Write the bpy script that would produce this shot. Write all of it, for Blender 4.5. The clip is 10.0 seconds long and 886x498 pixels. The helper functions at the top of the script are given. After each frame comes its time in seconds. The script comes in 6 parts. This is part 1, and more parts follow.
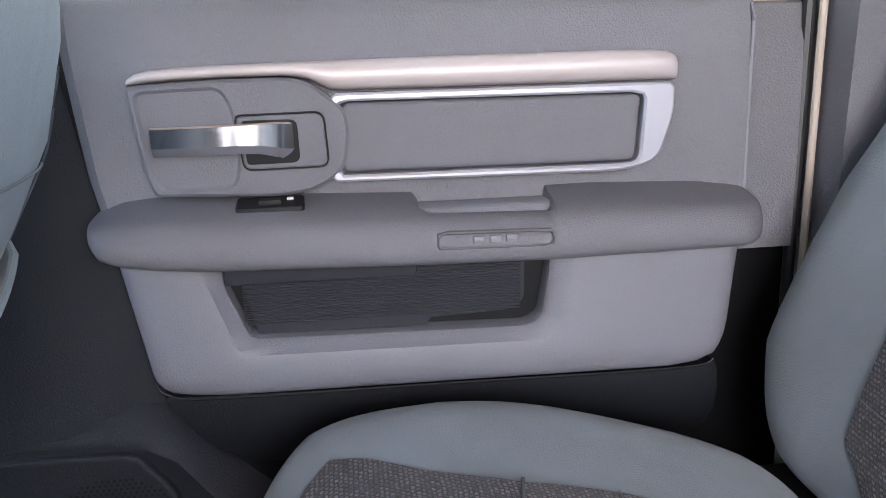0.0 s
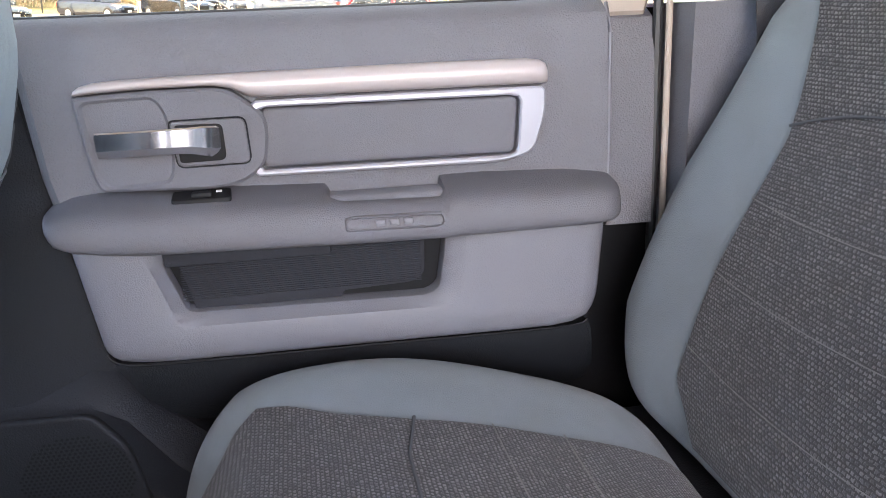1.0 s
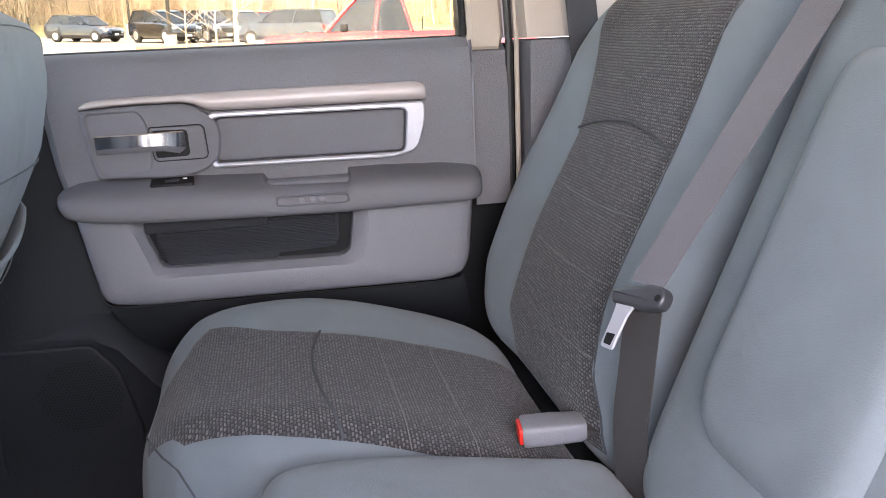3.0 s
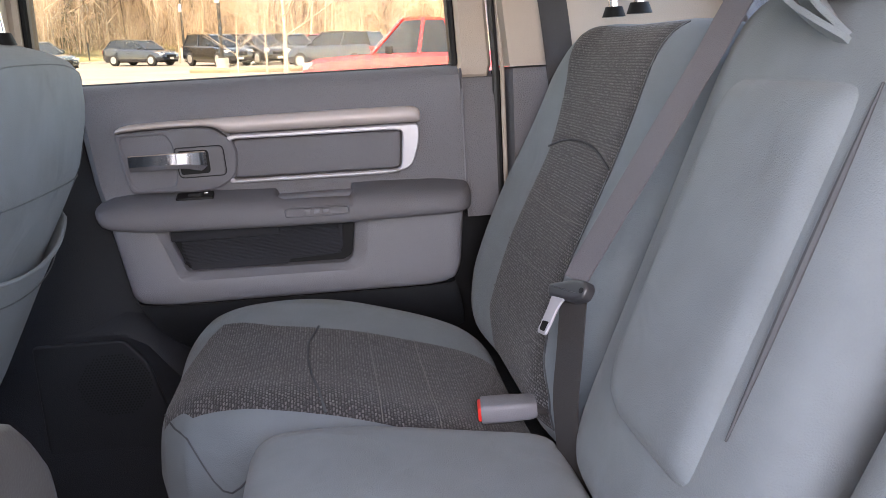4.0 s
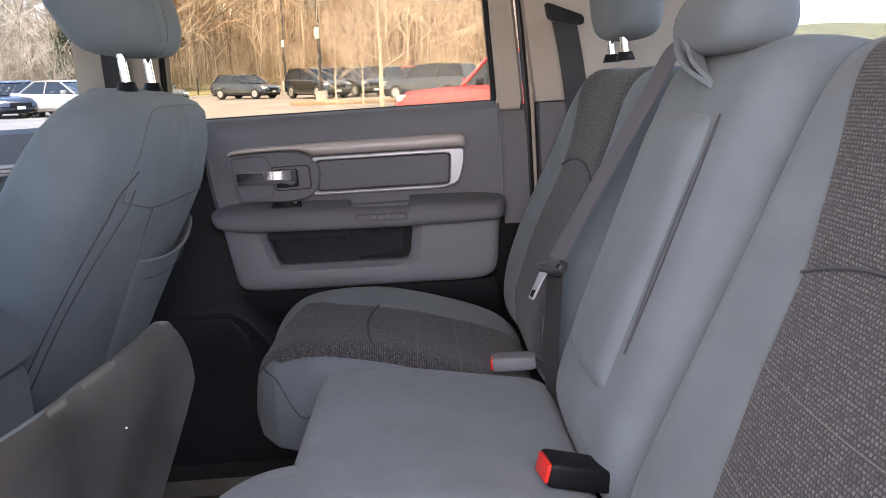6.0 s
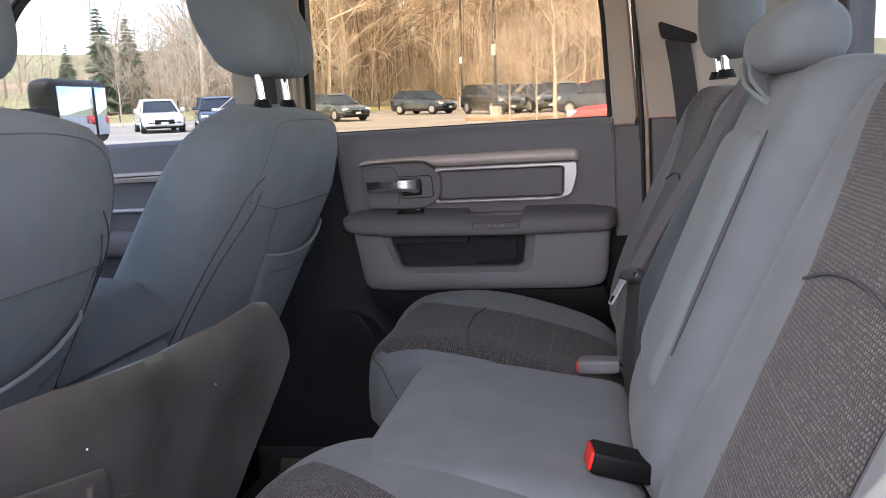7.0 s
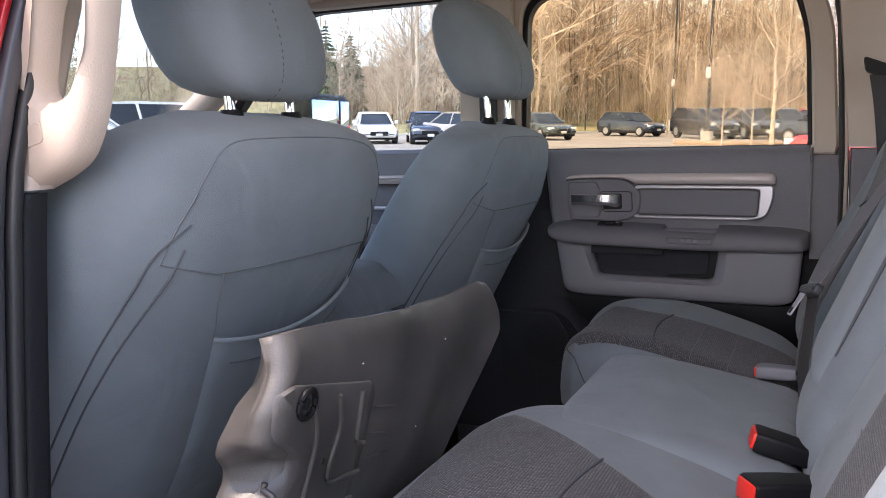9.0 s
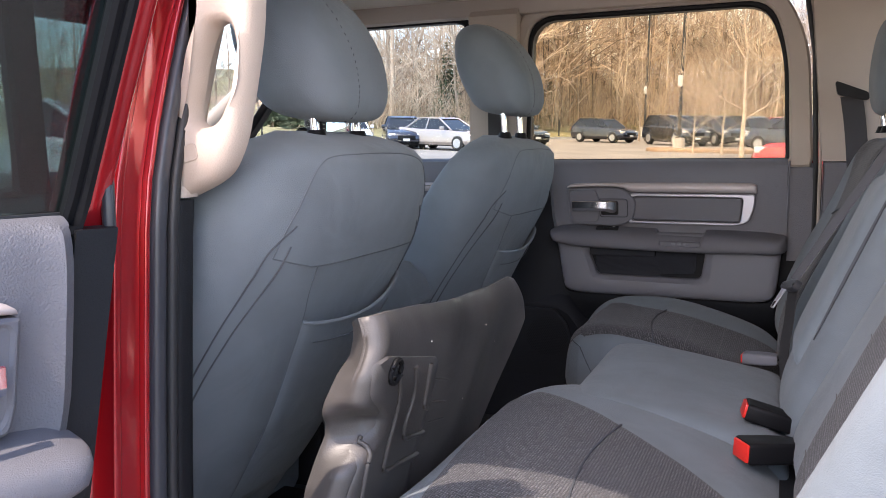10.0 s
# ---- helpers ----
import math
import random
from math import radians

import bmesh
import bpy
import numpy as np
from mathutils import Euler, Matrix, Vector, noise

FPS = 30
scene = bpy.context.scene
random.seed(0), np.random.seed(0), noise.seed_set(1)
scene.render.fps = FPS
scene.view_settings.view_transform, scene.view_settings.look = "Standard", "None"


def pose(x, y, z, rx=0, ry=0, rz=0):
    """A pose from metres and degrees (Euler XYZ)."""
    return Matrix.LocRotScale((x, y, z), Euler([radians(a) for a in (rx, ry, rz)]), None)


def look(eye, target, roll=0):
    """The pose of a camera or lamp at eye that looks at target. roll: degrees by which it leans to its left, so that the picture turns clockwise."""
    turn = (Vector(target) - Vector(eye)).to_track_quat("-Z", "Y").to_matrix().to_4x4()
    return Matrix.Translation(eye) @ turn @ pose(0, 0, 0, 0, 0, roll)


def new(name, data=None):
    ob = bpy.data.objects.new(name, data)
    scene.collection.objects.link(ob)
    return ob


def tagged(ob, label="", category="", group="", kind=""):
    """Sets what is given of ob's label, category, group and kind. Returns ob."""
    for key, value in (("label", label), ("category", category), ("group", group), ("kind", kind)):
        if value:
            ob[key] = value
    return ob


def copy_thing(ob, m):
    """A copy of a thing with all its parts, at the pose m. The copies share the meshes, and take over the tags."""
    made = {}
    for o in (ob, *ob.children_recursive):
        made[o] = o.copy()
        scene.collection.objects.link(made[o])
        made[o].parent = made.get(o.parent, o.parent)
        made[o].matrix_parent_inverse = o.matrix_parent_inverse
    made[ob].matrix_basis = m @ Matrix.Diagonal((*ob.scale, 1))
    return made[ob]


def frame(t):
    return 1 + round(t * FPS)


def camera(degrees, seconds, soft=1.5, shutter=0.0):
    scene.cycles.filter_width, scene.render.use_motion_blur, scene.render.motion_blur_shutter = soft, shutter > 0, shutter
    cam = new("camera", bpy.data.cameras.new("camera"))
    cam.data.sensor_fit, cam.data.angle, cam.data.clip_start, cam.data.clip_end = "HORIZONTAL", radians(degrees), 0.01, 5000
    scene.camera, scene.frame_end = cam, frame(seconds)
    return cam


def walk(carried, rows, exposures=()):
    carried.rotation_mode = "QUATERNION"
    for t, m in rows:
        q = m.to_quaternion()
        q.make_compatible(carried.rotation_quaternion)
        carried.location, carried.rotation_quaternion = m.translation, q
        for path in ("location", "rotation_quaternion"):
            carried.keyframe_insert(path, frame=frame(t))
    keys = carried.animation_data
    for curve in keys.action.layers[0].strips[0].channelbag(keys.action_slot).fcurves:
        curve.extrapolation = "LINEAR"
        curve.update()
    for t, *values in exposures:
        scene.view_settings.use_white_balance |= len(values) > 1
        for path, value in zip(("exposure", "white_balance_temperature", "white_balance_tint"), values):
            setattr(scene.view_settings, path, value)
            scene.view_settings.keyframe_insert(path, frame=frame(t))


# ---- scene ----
cam = camera(55.6, 10.0, soft=0.6)

PATH = [
    (0, (-0.055, 0.063, 1.319), (0.152, 1.988, 0.817), -1.8),
    (0.5, (-0.048, 0.011, 1.329), (0.214, 1.922, 0.802), -2.3),
    (1, (-0.023, -0.076, 1.352), (0.291, 1.821, 0.803), -2.3),
    (1.5, (0.004, -0.17, 1.362), (0.33, 1.723, 0.807), -3.1),
    (2, (0.011, -0.262, 1.354), (0.359, 1.629, 0.806), -3.0),
    (2.5, (0.018, -0.355, 1.363), (0.367, 1.541, 0.832), -2.6),
    (3.8, (0.087, -0.551, 1.378), (0.384, 1.372, 0.915), -2.6),
    (4, (0.102, -0.585, 1.381), (0.339, 1.348, 0.925), -3.2),
    (4.5, (0.139, -0.659, 1.381), (0.213, 1.292, 0.946), -4.2),
    (5, (0.162, -0.735, 1.397), (0.2, 1.221, 0.982), -4.6),
    (6.3, (0.172, -0.965, 1.389), (0.171, 1.002, 1.026), -3.1),
    (6.5, (0.208, -0.982, 1.392), (0.104, 0.984, 1.04), -3.6),
    (7, (0.296, -1.02, 1.383), (-0.081, 0.919, 1.07), -3.7),
    (7.5, (0.343, -1.068, 1.378), (-0.215, 0.83, 1.088), -3.3),
    (8, (0.36, -1.103, 1.374), (-0.35, 0.747, 1.102), -2.8),
    (8.5, (0.366, -1.144, 1.375), (-0.429, 0.673, 1.117), -1.8),
    (9, (0.345, -1.236, 1.381), (-0.473, 0.572, 1.131), -1.3),
    (9.5, (0.322, -1.351, 1.39), (-0.486, 0.463, 1.147), -1.2),
    (10, (0.326, -1.454, 1.399), (-0.433, 0.381, 1.158), -0.8),
]
walk(cam, [(t, look(eye, target, roll)) for t, eye, target, roll in PATH], [(0, 2.47, 6800, 17), (1.0, 2.58, 6800, 17), (1.5, 2.44, 6850, 17), (2.5, 2.35, 6950, 17), (4.5, 1.52, 7050, 20), (6.5, 1.05, 7100, 20), (7.0, 0.95, 7150, 20), (7.5, 1.15, 7150, 21), (8.0, 0.7, 7250, 24), (8.5, 0.85, 7100, 20), (10, 0.82, 6950, 20)])

# ---- world, sun, exposure ----
SUN_FROM = Vector((-0.17, -0.37, 0.913)).normalized()
world = bpy.data.worlds.new("sky")
scene.world = world
world.use_nodes = True
wn, wl = world.node_tree.nodes, world.node_tree.links
sky = wn.new("ShaderNodeTexSky")
sky.sky_type, sky.sun_disc = "NISHITA", False
sky.sun_elevation = math.asin(SUN_FROM.z)
sky.sun_rotation = math.atan2(SUN_FROM.x, SUN_FROM.y)
wl.new(sky.outputs[0], wn["Background"].inputs[0])
wn["Background"].inputs[1].default_value = 0.42
sun = new("sun", bpy.data.lights.new("sun", "SUN"))
sun.data.energy, sun.data.angle, sun.data.color = 3.7, radians(0.5), (1.0, 0.94, 0.85)
sun.matrix_world = look(SUN_FROM * 50, (0, 0, 0))
# skylight through the open door and the rear window
door_light = new("door_light", bpy.data.lights.new("door_light", "AREA"))
door_light.data.shape, door_light.data.size, door_light.data.size_y = "RECTANGLE", 0.7, 0.4
door_light.data.energy, door_light.data.color, door_light.data.spread = 1.8, (1.0, 0.93, 0.9), radians(115)
door_light.matrix_world = look((0.09, -0.86, 1.53), (0.45, 0.75, 0.95))
rear_light = new("rear_window_light", bpy.data.lights.new("rear_window_light", "AREA"))
rear_light.data.shape, rear_light.data.size, rear_light.data.size_y = "RECTANGLE", 1.25, 0.32
rear_light.data.energy, rear_light.data.color = 0.18, (0.97, 0.96, 1.0)
rear_light.matrix_world = look((0.755, 0.04, 1.58), (-1.0, 0.04, 1.3))


# ---- materials ----
def material(name, colour, rough=0.6, metal=0.0, vary=0.12, scale=6.0, bump=0.0, grain=400.0, sheen=0.0, coat=0.0, spec=0.5, random_tint=0.0):
    m = bpy.data.materials.new(name)
    m.use_nodes = True
    n, l = m.node_tree.nodes, m.node_tree.links
    b = n["Principled BSDF"]
    b.inputs["Roughness"].default_value, b.inputs["Metallic"].default_value = rough, metal
    b.inputs["Sheen Weight"].default_value, b.inputs["Coat Weight"].default_value = sheen, coat
    b.inputs["Specular IOR Level"].default_value = spec
    co = n.new("ShaderNodeTexCoord")
    broad = n.new("ShaderNodeTexNoise")
    broad.inputs["Scale"].default_value, broad.inputs["Detail"].default_value = scale, 4
    l.new(co.outputs["Object"], broad.inputs["Vector"])
    ramp = n.new("ShaderNodeMapRange")
    ramp.inputs[1].default_value, ramp.inputs[2].default_value = 0.3, 0.7
    ramp.inputs[3].default_value, ramp.inputs[4].default_value = 1 - vary, 1 + vary
    l.new(broad.outputs[0], ramp.inputs[0])
    mix = n.new("ShaderNodeMix")
    mix.data_type, mix.blend_type = "RGBA", "MULTIPLY"
    mix.inputs[0].default_value = 1
    mix.inputs[6].default_value = (*colour, 1)
    l.new(ramp.outputs[0], mix.inputs[7])
    out = mix.outputs[2]
    if random_tint:
        oi = n.new("ShaderNodeObjectInfo")
        hsv = n.new("ShaderNodeHueSaturation")
        r2 = n.new("ShaderNodeMapRange")
        r2.inputs[3].default_value, r2.inputs[4].default_value = 1 - random_tint, 1 + random_tint
        l.new(oi.outputs["Random"], r2.inputs[0])
        l.new(r2.outputs[0], hsv.inputs["Value"])
        l.new(out, hsv.inputs["Color"])
        out = hsv.outputs[0]
    l.new(out, b.inputs["Base Color"])
    if bump:
        fine = n.new("ShaderNodeTexNoise")
        fine.inputs["Scale"].default_value, fine.inputs["Detail"].default_value = grain, 3
        l.new(co.outputs["Object"], fine.inputs["Vector"])
        bp = n.new("ShaderNodeBump")
        bp.inputs["Strength"].default_value, bp.inputs["Distance"].default_value = bump, 0.002
        l.new(fine.outputs[0], bp.inputs["Height"])
        l.new(bp.outputs[0], b.inputs["Normal"])
        rr = n.new("ShaderNodeMapRange")
        rr.inputs[3].default_value, rr.inputs[4].default_value = max(rough - 0.08, 0.02), min(rough + 0.08, 1)
        l.new(broad.outputs[0], rr.inputs[0])
        l.new(rr.outputs[0], b.inputs["Roughness"])
    return m


def woven(name, dark, light, sx, sy):
    """A tweed of dark yarn with lighter flecks, laid by the pad's own metres."""
    m = material(name, dark, 0.95, vary=0.1, sheen=0.15)
    n, l = m.node_tree.nodes, m.node_tree.links
    uv = n.new("ShaderNodeUVMap")
    uv.uv_map = "metres"
    bricks = n.new("ShaderNodeTexBrick")
    bricks.offset, bricks.squash = 0.5, 1.0
    bricks.inputs["Color1"].default_value, bricks.inputs["Color2"].default_value = (*dark, 1), (*light, 1)
    bricks.inputs["Mortar"].default_value = (*[c * 0.55 for c in dark], 1)
    bricks.inputs["Mortar Smooth"].default_value = 0.6
    bricks.inputs["Scale"].default_value, bricks.inputs["Mortar Size"].default_value = 1.0, 0.0012
    bricks.inputs["Brick Width"].default_value, bricks.inputs["Row Height"].default_value = sx, sy
    bricks.inputs["Bias"].default_value = -0.1
    wob = n.new("ShaderNodeTexNoise")
    wob.inputs["Scale"].default_value = 300
    l.new(uv.outputs[0], wob.inputs["Vector"])
    add = n.new("ShaderNodeMix")
    add.data_type = "VECTOR"
    add.inputs[0].default_value = 0.003
    l.new(uv.outputs[0], add.inputs[4])
    l.new(wob.outputs["Color"], add.inputs[5])
    l.new(add.outputs[1], bricks.inputs["Vector"])
    l.new(bricks.outputs["Color"], n["Principled BSDF"].inputs["Base Color"])
    bp = n.new("ShaderNodeBump")
    bp.inputs["Strength"].default_value, bp.inputs["Distance"].default_value = 0.7, 0.0015
    inv = n.new("ShaderNodeMath")
    inv.operation = "SUBTRACT"
    inv.inputs[0].default_value = 1
    l.new(bricks.outputs["Fac"], inv.inputs[1])
    l.new(inv.outputs[0], bp.inputs["Height"])
    l.new(bp.outputs[0], n["Principled BSDF"].inputs["Normal"])
    return m


def glass(name, tint, gloss=0.4):
    m = bpy.data.materials.new(name)
    m.use_nodes = True
    n, l = m.node_tree.nodes, m.node_tree.links
    n.remove(n["Principled BSDF"])
    clear, shine, mix = n.new("ShaderNodeBsdfTransparent"), n.new("ShaderNodeBsdfGlossy"), n.new("ShaderNodeMixShader")
    clear.inputs[0].default_value = (*tint, 1)
    shine.inputs["Roughness"].default_value = 0.01
    fres = n.new("ShaderNodeFresnel")
    fres.inputs[0].default_value = 1.3
    part_ = n.new("ShaderNodeMath")
    part_.operation = "MULTIPLY"
    part_.inputs[1].default_value = gloss
    l.new(fres.outputs[0], part_.inputs[0])
    l.new(part_.outputs[0], mix.inputs[0])
    l.new(clear.outputs[0], mix.inputs[1])
    l.new(shine.outputs[0], mix.inputs[2])
    l.new(mix.outputs[0], n["Material Output"].inputs[0])
    return m


FABRIC = material("seat_fabric", (0.142, 0.166, 0.182), 0.92, vary=0.09, scale=14, bump=0.35, grain=700, sheen=0.12)


def add_folds(m, scale, strength, depth):
    """Slow dents and creases under the fine grain."""
    n, l = m.node_tree.nodes, m.node_tree.links
    b = n["Principled BSDF"]
    co, dent, bp = n.new("ShaderNodeTexCoord"), n.new("ShaderNodeTexNoise"), n.new("ShaderNodeBump")
    dent.inputs["Scale"].default_value, dent.inputs["Detail"].default_value, dent.inputs["Distortion"].default_value = scale, 2, 0.8
    bp.inputs["Strength"].default_value, bp.inputs["Distance"].default_value = strength, depth
    l.new(co.outputs["Object"], dent.inputs["Vector"])
    l.new(dent.outputs[0], bp.inputs["Height"])
    if b.inputs["Normal"].links:
        l.new(bp.outputs[0], b.inputs["Normal"].links[0].from_node.inputs["Normal"])
    else:
        l.new(bp.outputs[0], b.inputs["Normal"])


add_folds(FABRIC, 11, 0.3, 0.016)
WOVEN = woven("woven_insert", (0.045, 0.044, 0.048), (0.155, 0.148, 0.152), 0.0047, 0.0037)
THREAD = material("seam_thread", (0.06, 0.065, 0.072), 0.9)
SOFT_SEAM = material("soft_seam", (0.1, 0.11, 0.12), 0.9)
QUILT_THREAD = material("quilt_thread", (0.15, 0.146, 0.143), 0.9)
PALE_THREAD = material("pale_thread", (0.36, 0.36, 0.35), 0.9)
PANEL = material("grained_panel", (0.13, 0.127, 0.138), 0.55, vary=0.06, scale=5, bump=0.6, grain=480)
SOFT_PANEL = material("soft_armrest", (0.125, 0.122, 0.133), 0.6, vary=0.05, scale=5, bump=0.35, grain=700)
LOWER = material("lower_panel", (0.17, 0.168, 0.185), 0.5, vary=0.05, scale=4, bump=0.35, grain=600)
CHARCOAL = material("charcoal_panel", (0.014, 0.015, 0.018), 0.6, vary=0.08, bump=0.4, grain=500, spec=0.22)
DARK = material("dark_plastic", (0.013, 0.014, 0.016), 0.55, vary=0.1, bump=0.3, grain=500, spec=0.22)
BLACK = material("black_plastic", (0.009, 0.009, 0.010), 0.5, vary=0.1, spec=0.15)
SATIN = material("satin_taupe", (0.47, 0.41, 0.39), 0.45, 0.15, vary=0.03)
CHROME = material("chrome", (0.85, 0.85, 0.87), 0.12, 1.0, vary=0.02)
SILVER = material("bright_silver", (0.42, 0.415, 0.455), 0.33, 0.4, vary=0.03)
RUBBER = material("rubber_seal", (0.02, 0.02, 0.021), 0.5, vary=0.12, bump=0.2, grain=300)
SEAL_GREY = material("grey_seal", (0.05, 0.051, 0.058), 0.3, vary=0.08)
MAT = material("mat_rubber", (0.07, 0.063, 0.058), 0.42, vary=0.4, scale=7, bump=0.15, grain=400)
add_folds(MAT, 5, 0.25, 0.02)
BEIGE = material("beige_trim", (0.40, 0.335, 0.28), 0.6, vary=0.05, bump=0.25, grain=500)
HEADLINER = material("headliner_cloth", (0.62, 0.56, 0.47), 0.95, vary=0.06, bump=0.4, grain=900)
RED = material("red_paint", (0.47, 0.014, 0.02), 0.2, 0.4, vary=0.05, coat=1.0)
CARPET = material("carpet", (0.03, 0.03, 0.032), 0.98, vary=0.3, scale=30, bump=1.0, grain=700)
FLOOR_MAT = material("floor_rubber", (0.08, 0.075, 0.06), 0.5, vary=0.25, scale=12, bump=0.3)
WEBBING = material("belt_webbing", (0.12, 0.114, 0.125), 0.75, vary=0.08, bump=0.6, grain=900)
WEB_DARK = material("dark_webbing", (0.035, 0.032, 0.032), 0.75, vary=0.08, bump=0.6, grain=900)
BUCKLE = material("buckle_grey", (0.034, 0.034, 0.039), 0.4, vary=0.06)
BUTTON = material("red_button", (0.75, 0.03, 0.02), 0.4, vary=0.04)
RIBBED = material("pocket_cloth", (0.034, 0.035, 0.041), 0.9, vary=0.06, bump=0.3, spec=0.2)
TINT = glass("tinted_glass", (0.97, 0.88, 0.72))
CLEAR = glass("clear_glass", (0.9, 0.93, 0.92))
DARK_GLASS = glass("privacy_glass", (0.32, 0.39, 0.38), 3.0)
ASPHALT = material("asphalt", (0.2, 0.185, 0.165), 0.95, vary=0.2, scale=0.25, bump=0.6, grain=60)
GRASS = material("dry_grass", (0.2, 0.18, 0.085), 0.95, vary=0.5, scale=0.5, bump=0.8, grain=30)
LITTER = material("leaf_litter", (0.25, 0.17, 0.11), 0.95, vary=0.5, scale=0.15, bump=0.8, grain=12)
BARK = material("bark", (0.3, 0.225, 0.165), 0.95, vary=0.3, scale=8, bump=0.6, grain=60, random_tint=0.35)
PALE_BARK = material("pale_bark", (0.42, 0.325, 0.24), 0.95, vary=0.3, scale=8, bump=0.6, grain=60, random_tint=0.2)
NEEDLES = material("needles", (0.05, 0.065, 0.03), 0.9, vary=0.5, scale=2, random_tint=0.3)
CONCRETE = material("concrete", (0.45, 0.42, 0.37), 0.9, vary=0.15, scale=2, bump=0.5, grain=40)
POST = material("dark_post", (0.025, 0.024, 0.022), 0.5, vary=0.1)
TYRE = material("tyre", (0.02, 0.02, 0.02), 0.85, vary=0.15)
RIM = material("wheel_rim", (0.5, 0.5, 0.5), 0.35, 0.8, vary=0.1)
CAR_GLASS = material("car_glass", (0.012, 0.015, 0.018), 0.06, vary=0.1, spec=0.45)
LAMP = material("lamp_lens", (0.6, 0.6, 0.58), 0.15, vary=0.1)
TAIL = material("tail_lens", (0.35, 0.02, 0.015), 0.2, vary=0.1)
WALL = material("house_siding", (0.6, 0.52, 0.36), 0.8, vary=0.08, scale=1)
ROOF = material("house_roof", (0.12, 0.1, 0.09), 0.9, vary=0.2, scale=2)
MIRROR = material("mirror", (0.5, 0.6, 0.75), 0.02, 1.0, vary=0.0)


def paint(name, colour, metal=0.3):
    return material(name, colour, 0.25, metal, vary=0.04, coat=1.0)


# ---- mesh helpers ----
def mesh_of(name, bm, mat, smooth=40):
    bmesh.ops.recalc_face_normals(bm, faces=bm.faces[:])
    me = bpy.data.meshes.new(name)
    for f in bm.faces:
        f.smooth = True
    ang = radians(smooth)
    for e in bm.edges:
        e.smooth = len(e.link_faces) == 2 and e.calc_face_angle(0) < ang
    bm.to_mesh(me)
    bm.free()
    me.materials.append(mat)
    return me


def thing(name, at, label, category, group="", kind=""):
    e = new(name)
    e.location = at
    e.empty_display_size = 0.05
    return tagged(e, label, category, group, kind)


def place_of(ob):
    return Vector(ob.location) + (place_of(ob.parent) if ob.parent else Vector())


def part(name, bm, mat, parent, label="", smooth=40):
    """One mesh, given in the world's metres, under a thing or a part."""
    ob = new(name, mesh_of(name, bm, mat, smooth))
    ob.parent = parent
    ob.location = -place_of(parent)
    if label:
        ob["label"] = label
    return ob


def solo(name, bm, mat, label, category="", kind="", group="", smooth=40):
    ob = new(name, mesh_of(name, bm, mat, smooth))
    return tagged(ob, label, category, group, kind)


def grid_faces(bm, rows, wrap=False):
    for a, b in zip(rows, rows[1:]):
        k = len(a)
        for i in range(k if wrap else k - 1):
            j = (i + 1) % k
            try:
                bm.faces.new((a[i], a[j], b[j], b[i]))
            except ValueError:
                pass


def shell(bm, rows, shift):
    """Backs a grid of rows with a second skin and closes its rim."""
    back_ = [[bm.verts.new(v.co + Vector(shift)) for v in r] for r in rows]
    grid_faces(bm, back_)
    for pair in ((rows[0], back_[0]), (rows[-1], back_[-1]), ([r[0] for r in rows], [r[0] for r in back_]), ([r[-1] for r in rows], [r[-1] for r in back_])):
        grid_faces(bm, pair)


def loft(rings, caps=True, bm=None, wrap=True):
    bm = bm or bmesh.new()
    rows = [[bm.verts.new(p) for p in r] for r in rings]
    grid_faces(bm, rows, wrap)
    if caps:
        for r in (rows[0], rows[-1]):
            bm.faces.new(r)
    return bm


def box(lo, hi, bevel=0.0, seg=2, bm=None):
    bm = bm or bmesh.new()
    c = [(a + b) / 2 for a, b in zip(lo, hi)]
    d = [b - a for a, b in zip(lo, hi)]
    made = bmesh.ops.create_cube(bm, size=1, matrix=Matrix.Translation(c) @ Matrix.Diagonal((*d, 1)))["verts"]
    if bevel:
        edges = {e for v in made for e in v.link_edges}
        bmesh.ops.bevel(bm, geom=list(edges), offset=bevel, segments=seg, affect="EDGES", profile=0.5)
    return bm


def tube(points, radius, sides=8, bm=None, closed=False, flat=1.0, up=None):
    """A round rod along points; radius may be a list; flat squeezes it across up."""
    pts = [Vector(p) for p in points]
    rings = []
    for i, p in enumerate(pts):
        if closed:
            d = pts[(i + 1) % len(pts)] - pts[i - 1]
        else:
            d = pts[min(i + 1, len(pts) - 1)] - pts[max(i - 1, 0)]
        d.normalize()
        ref = Vector(up) if up else (Vector((0, 0, 1)) if abs(d.z) < 0.9 else Vector((1, 0, 0)))
        a = d.cross(ref).normalized()
        b = a.cross(d)
        r = radius[i] if isinstance(radius, (list, tuple)) else radius
        rings.append([p + a * r * math.cos(k * math.tau / sides) + b * r * flat * math.sin(k * math.tau / sides) for k in range(sides)])
    if closed:
        rings.append(rings[0])
        bm = bm or bmesh.new()
        rows = [[bm.verts.new(q) for q in r] for r in rings[:-1]]
        grid_faces(bm, rows + [rows[0]], True)
        return bm
    return loft(rings, True, bm)


def smooth_line(points, n=8, closed=False):
    """A Catmull-Rom line through points."""
    p = [Vector(q) for q in points]
    k, out = len(p), []
    for i in range(k if closed else k - 1):
        a, b, c, d = (p[(i + j) % k] if closed else p[min(max(i + j, 0), k - 1)] for j in (-1, 0, 1, 2))
        for s in range(n):
            t = s / n
            out.append(0.5 * (2 * b + (c - a) * t + (2 * a - 5 * b + 4 * c - d) * t * t + (3 * b - a - 3 * c + d) * t**3))
    if not closed:
        out.append(p[-1])
    return out


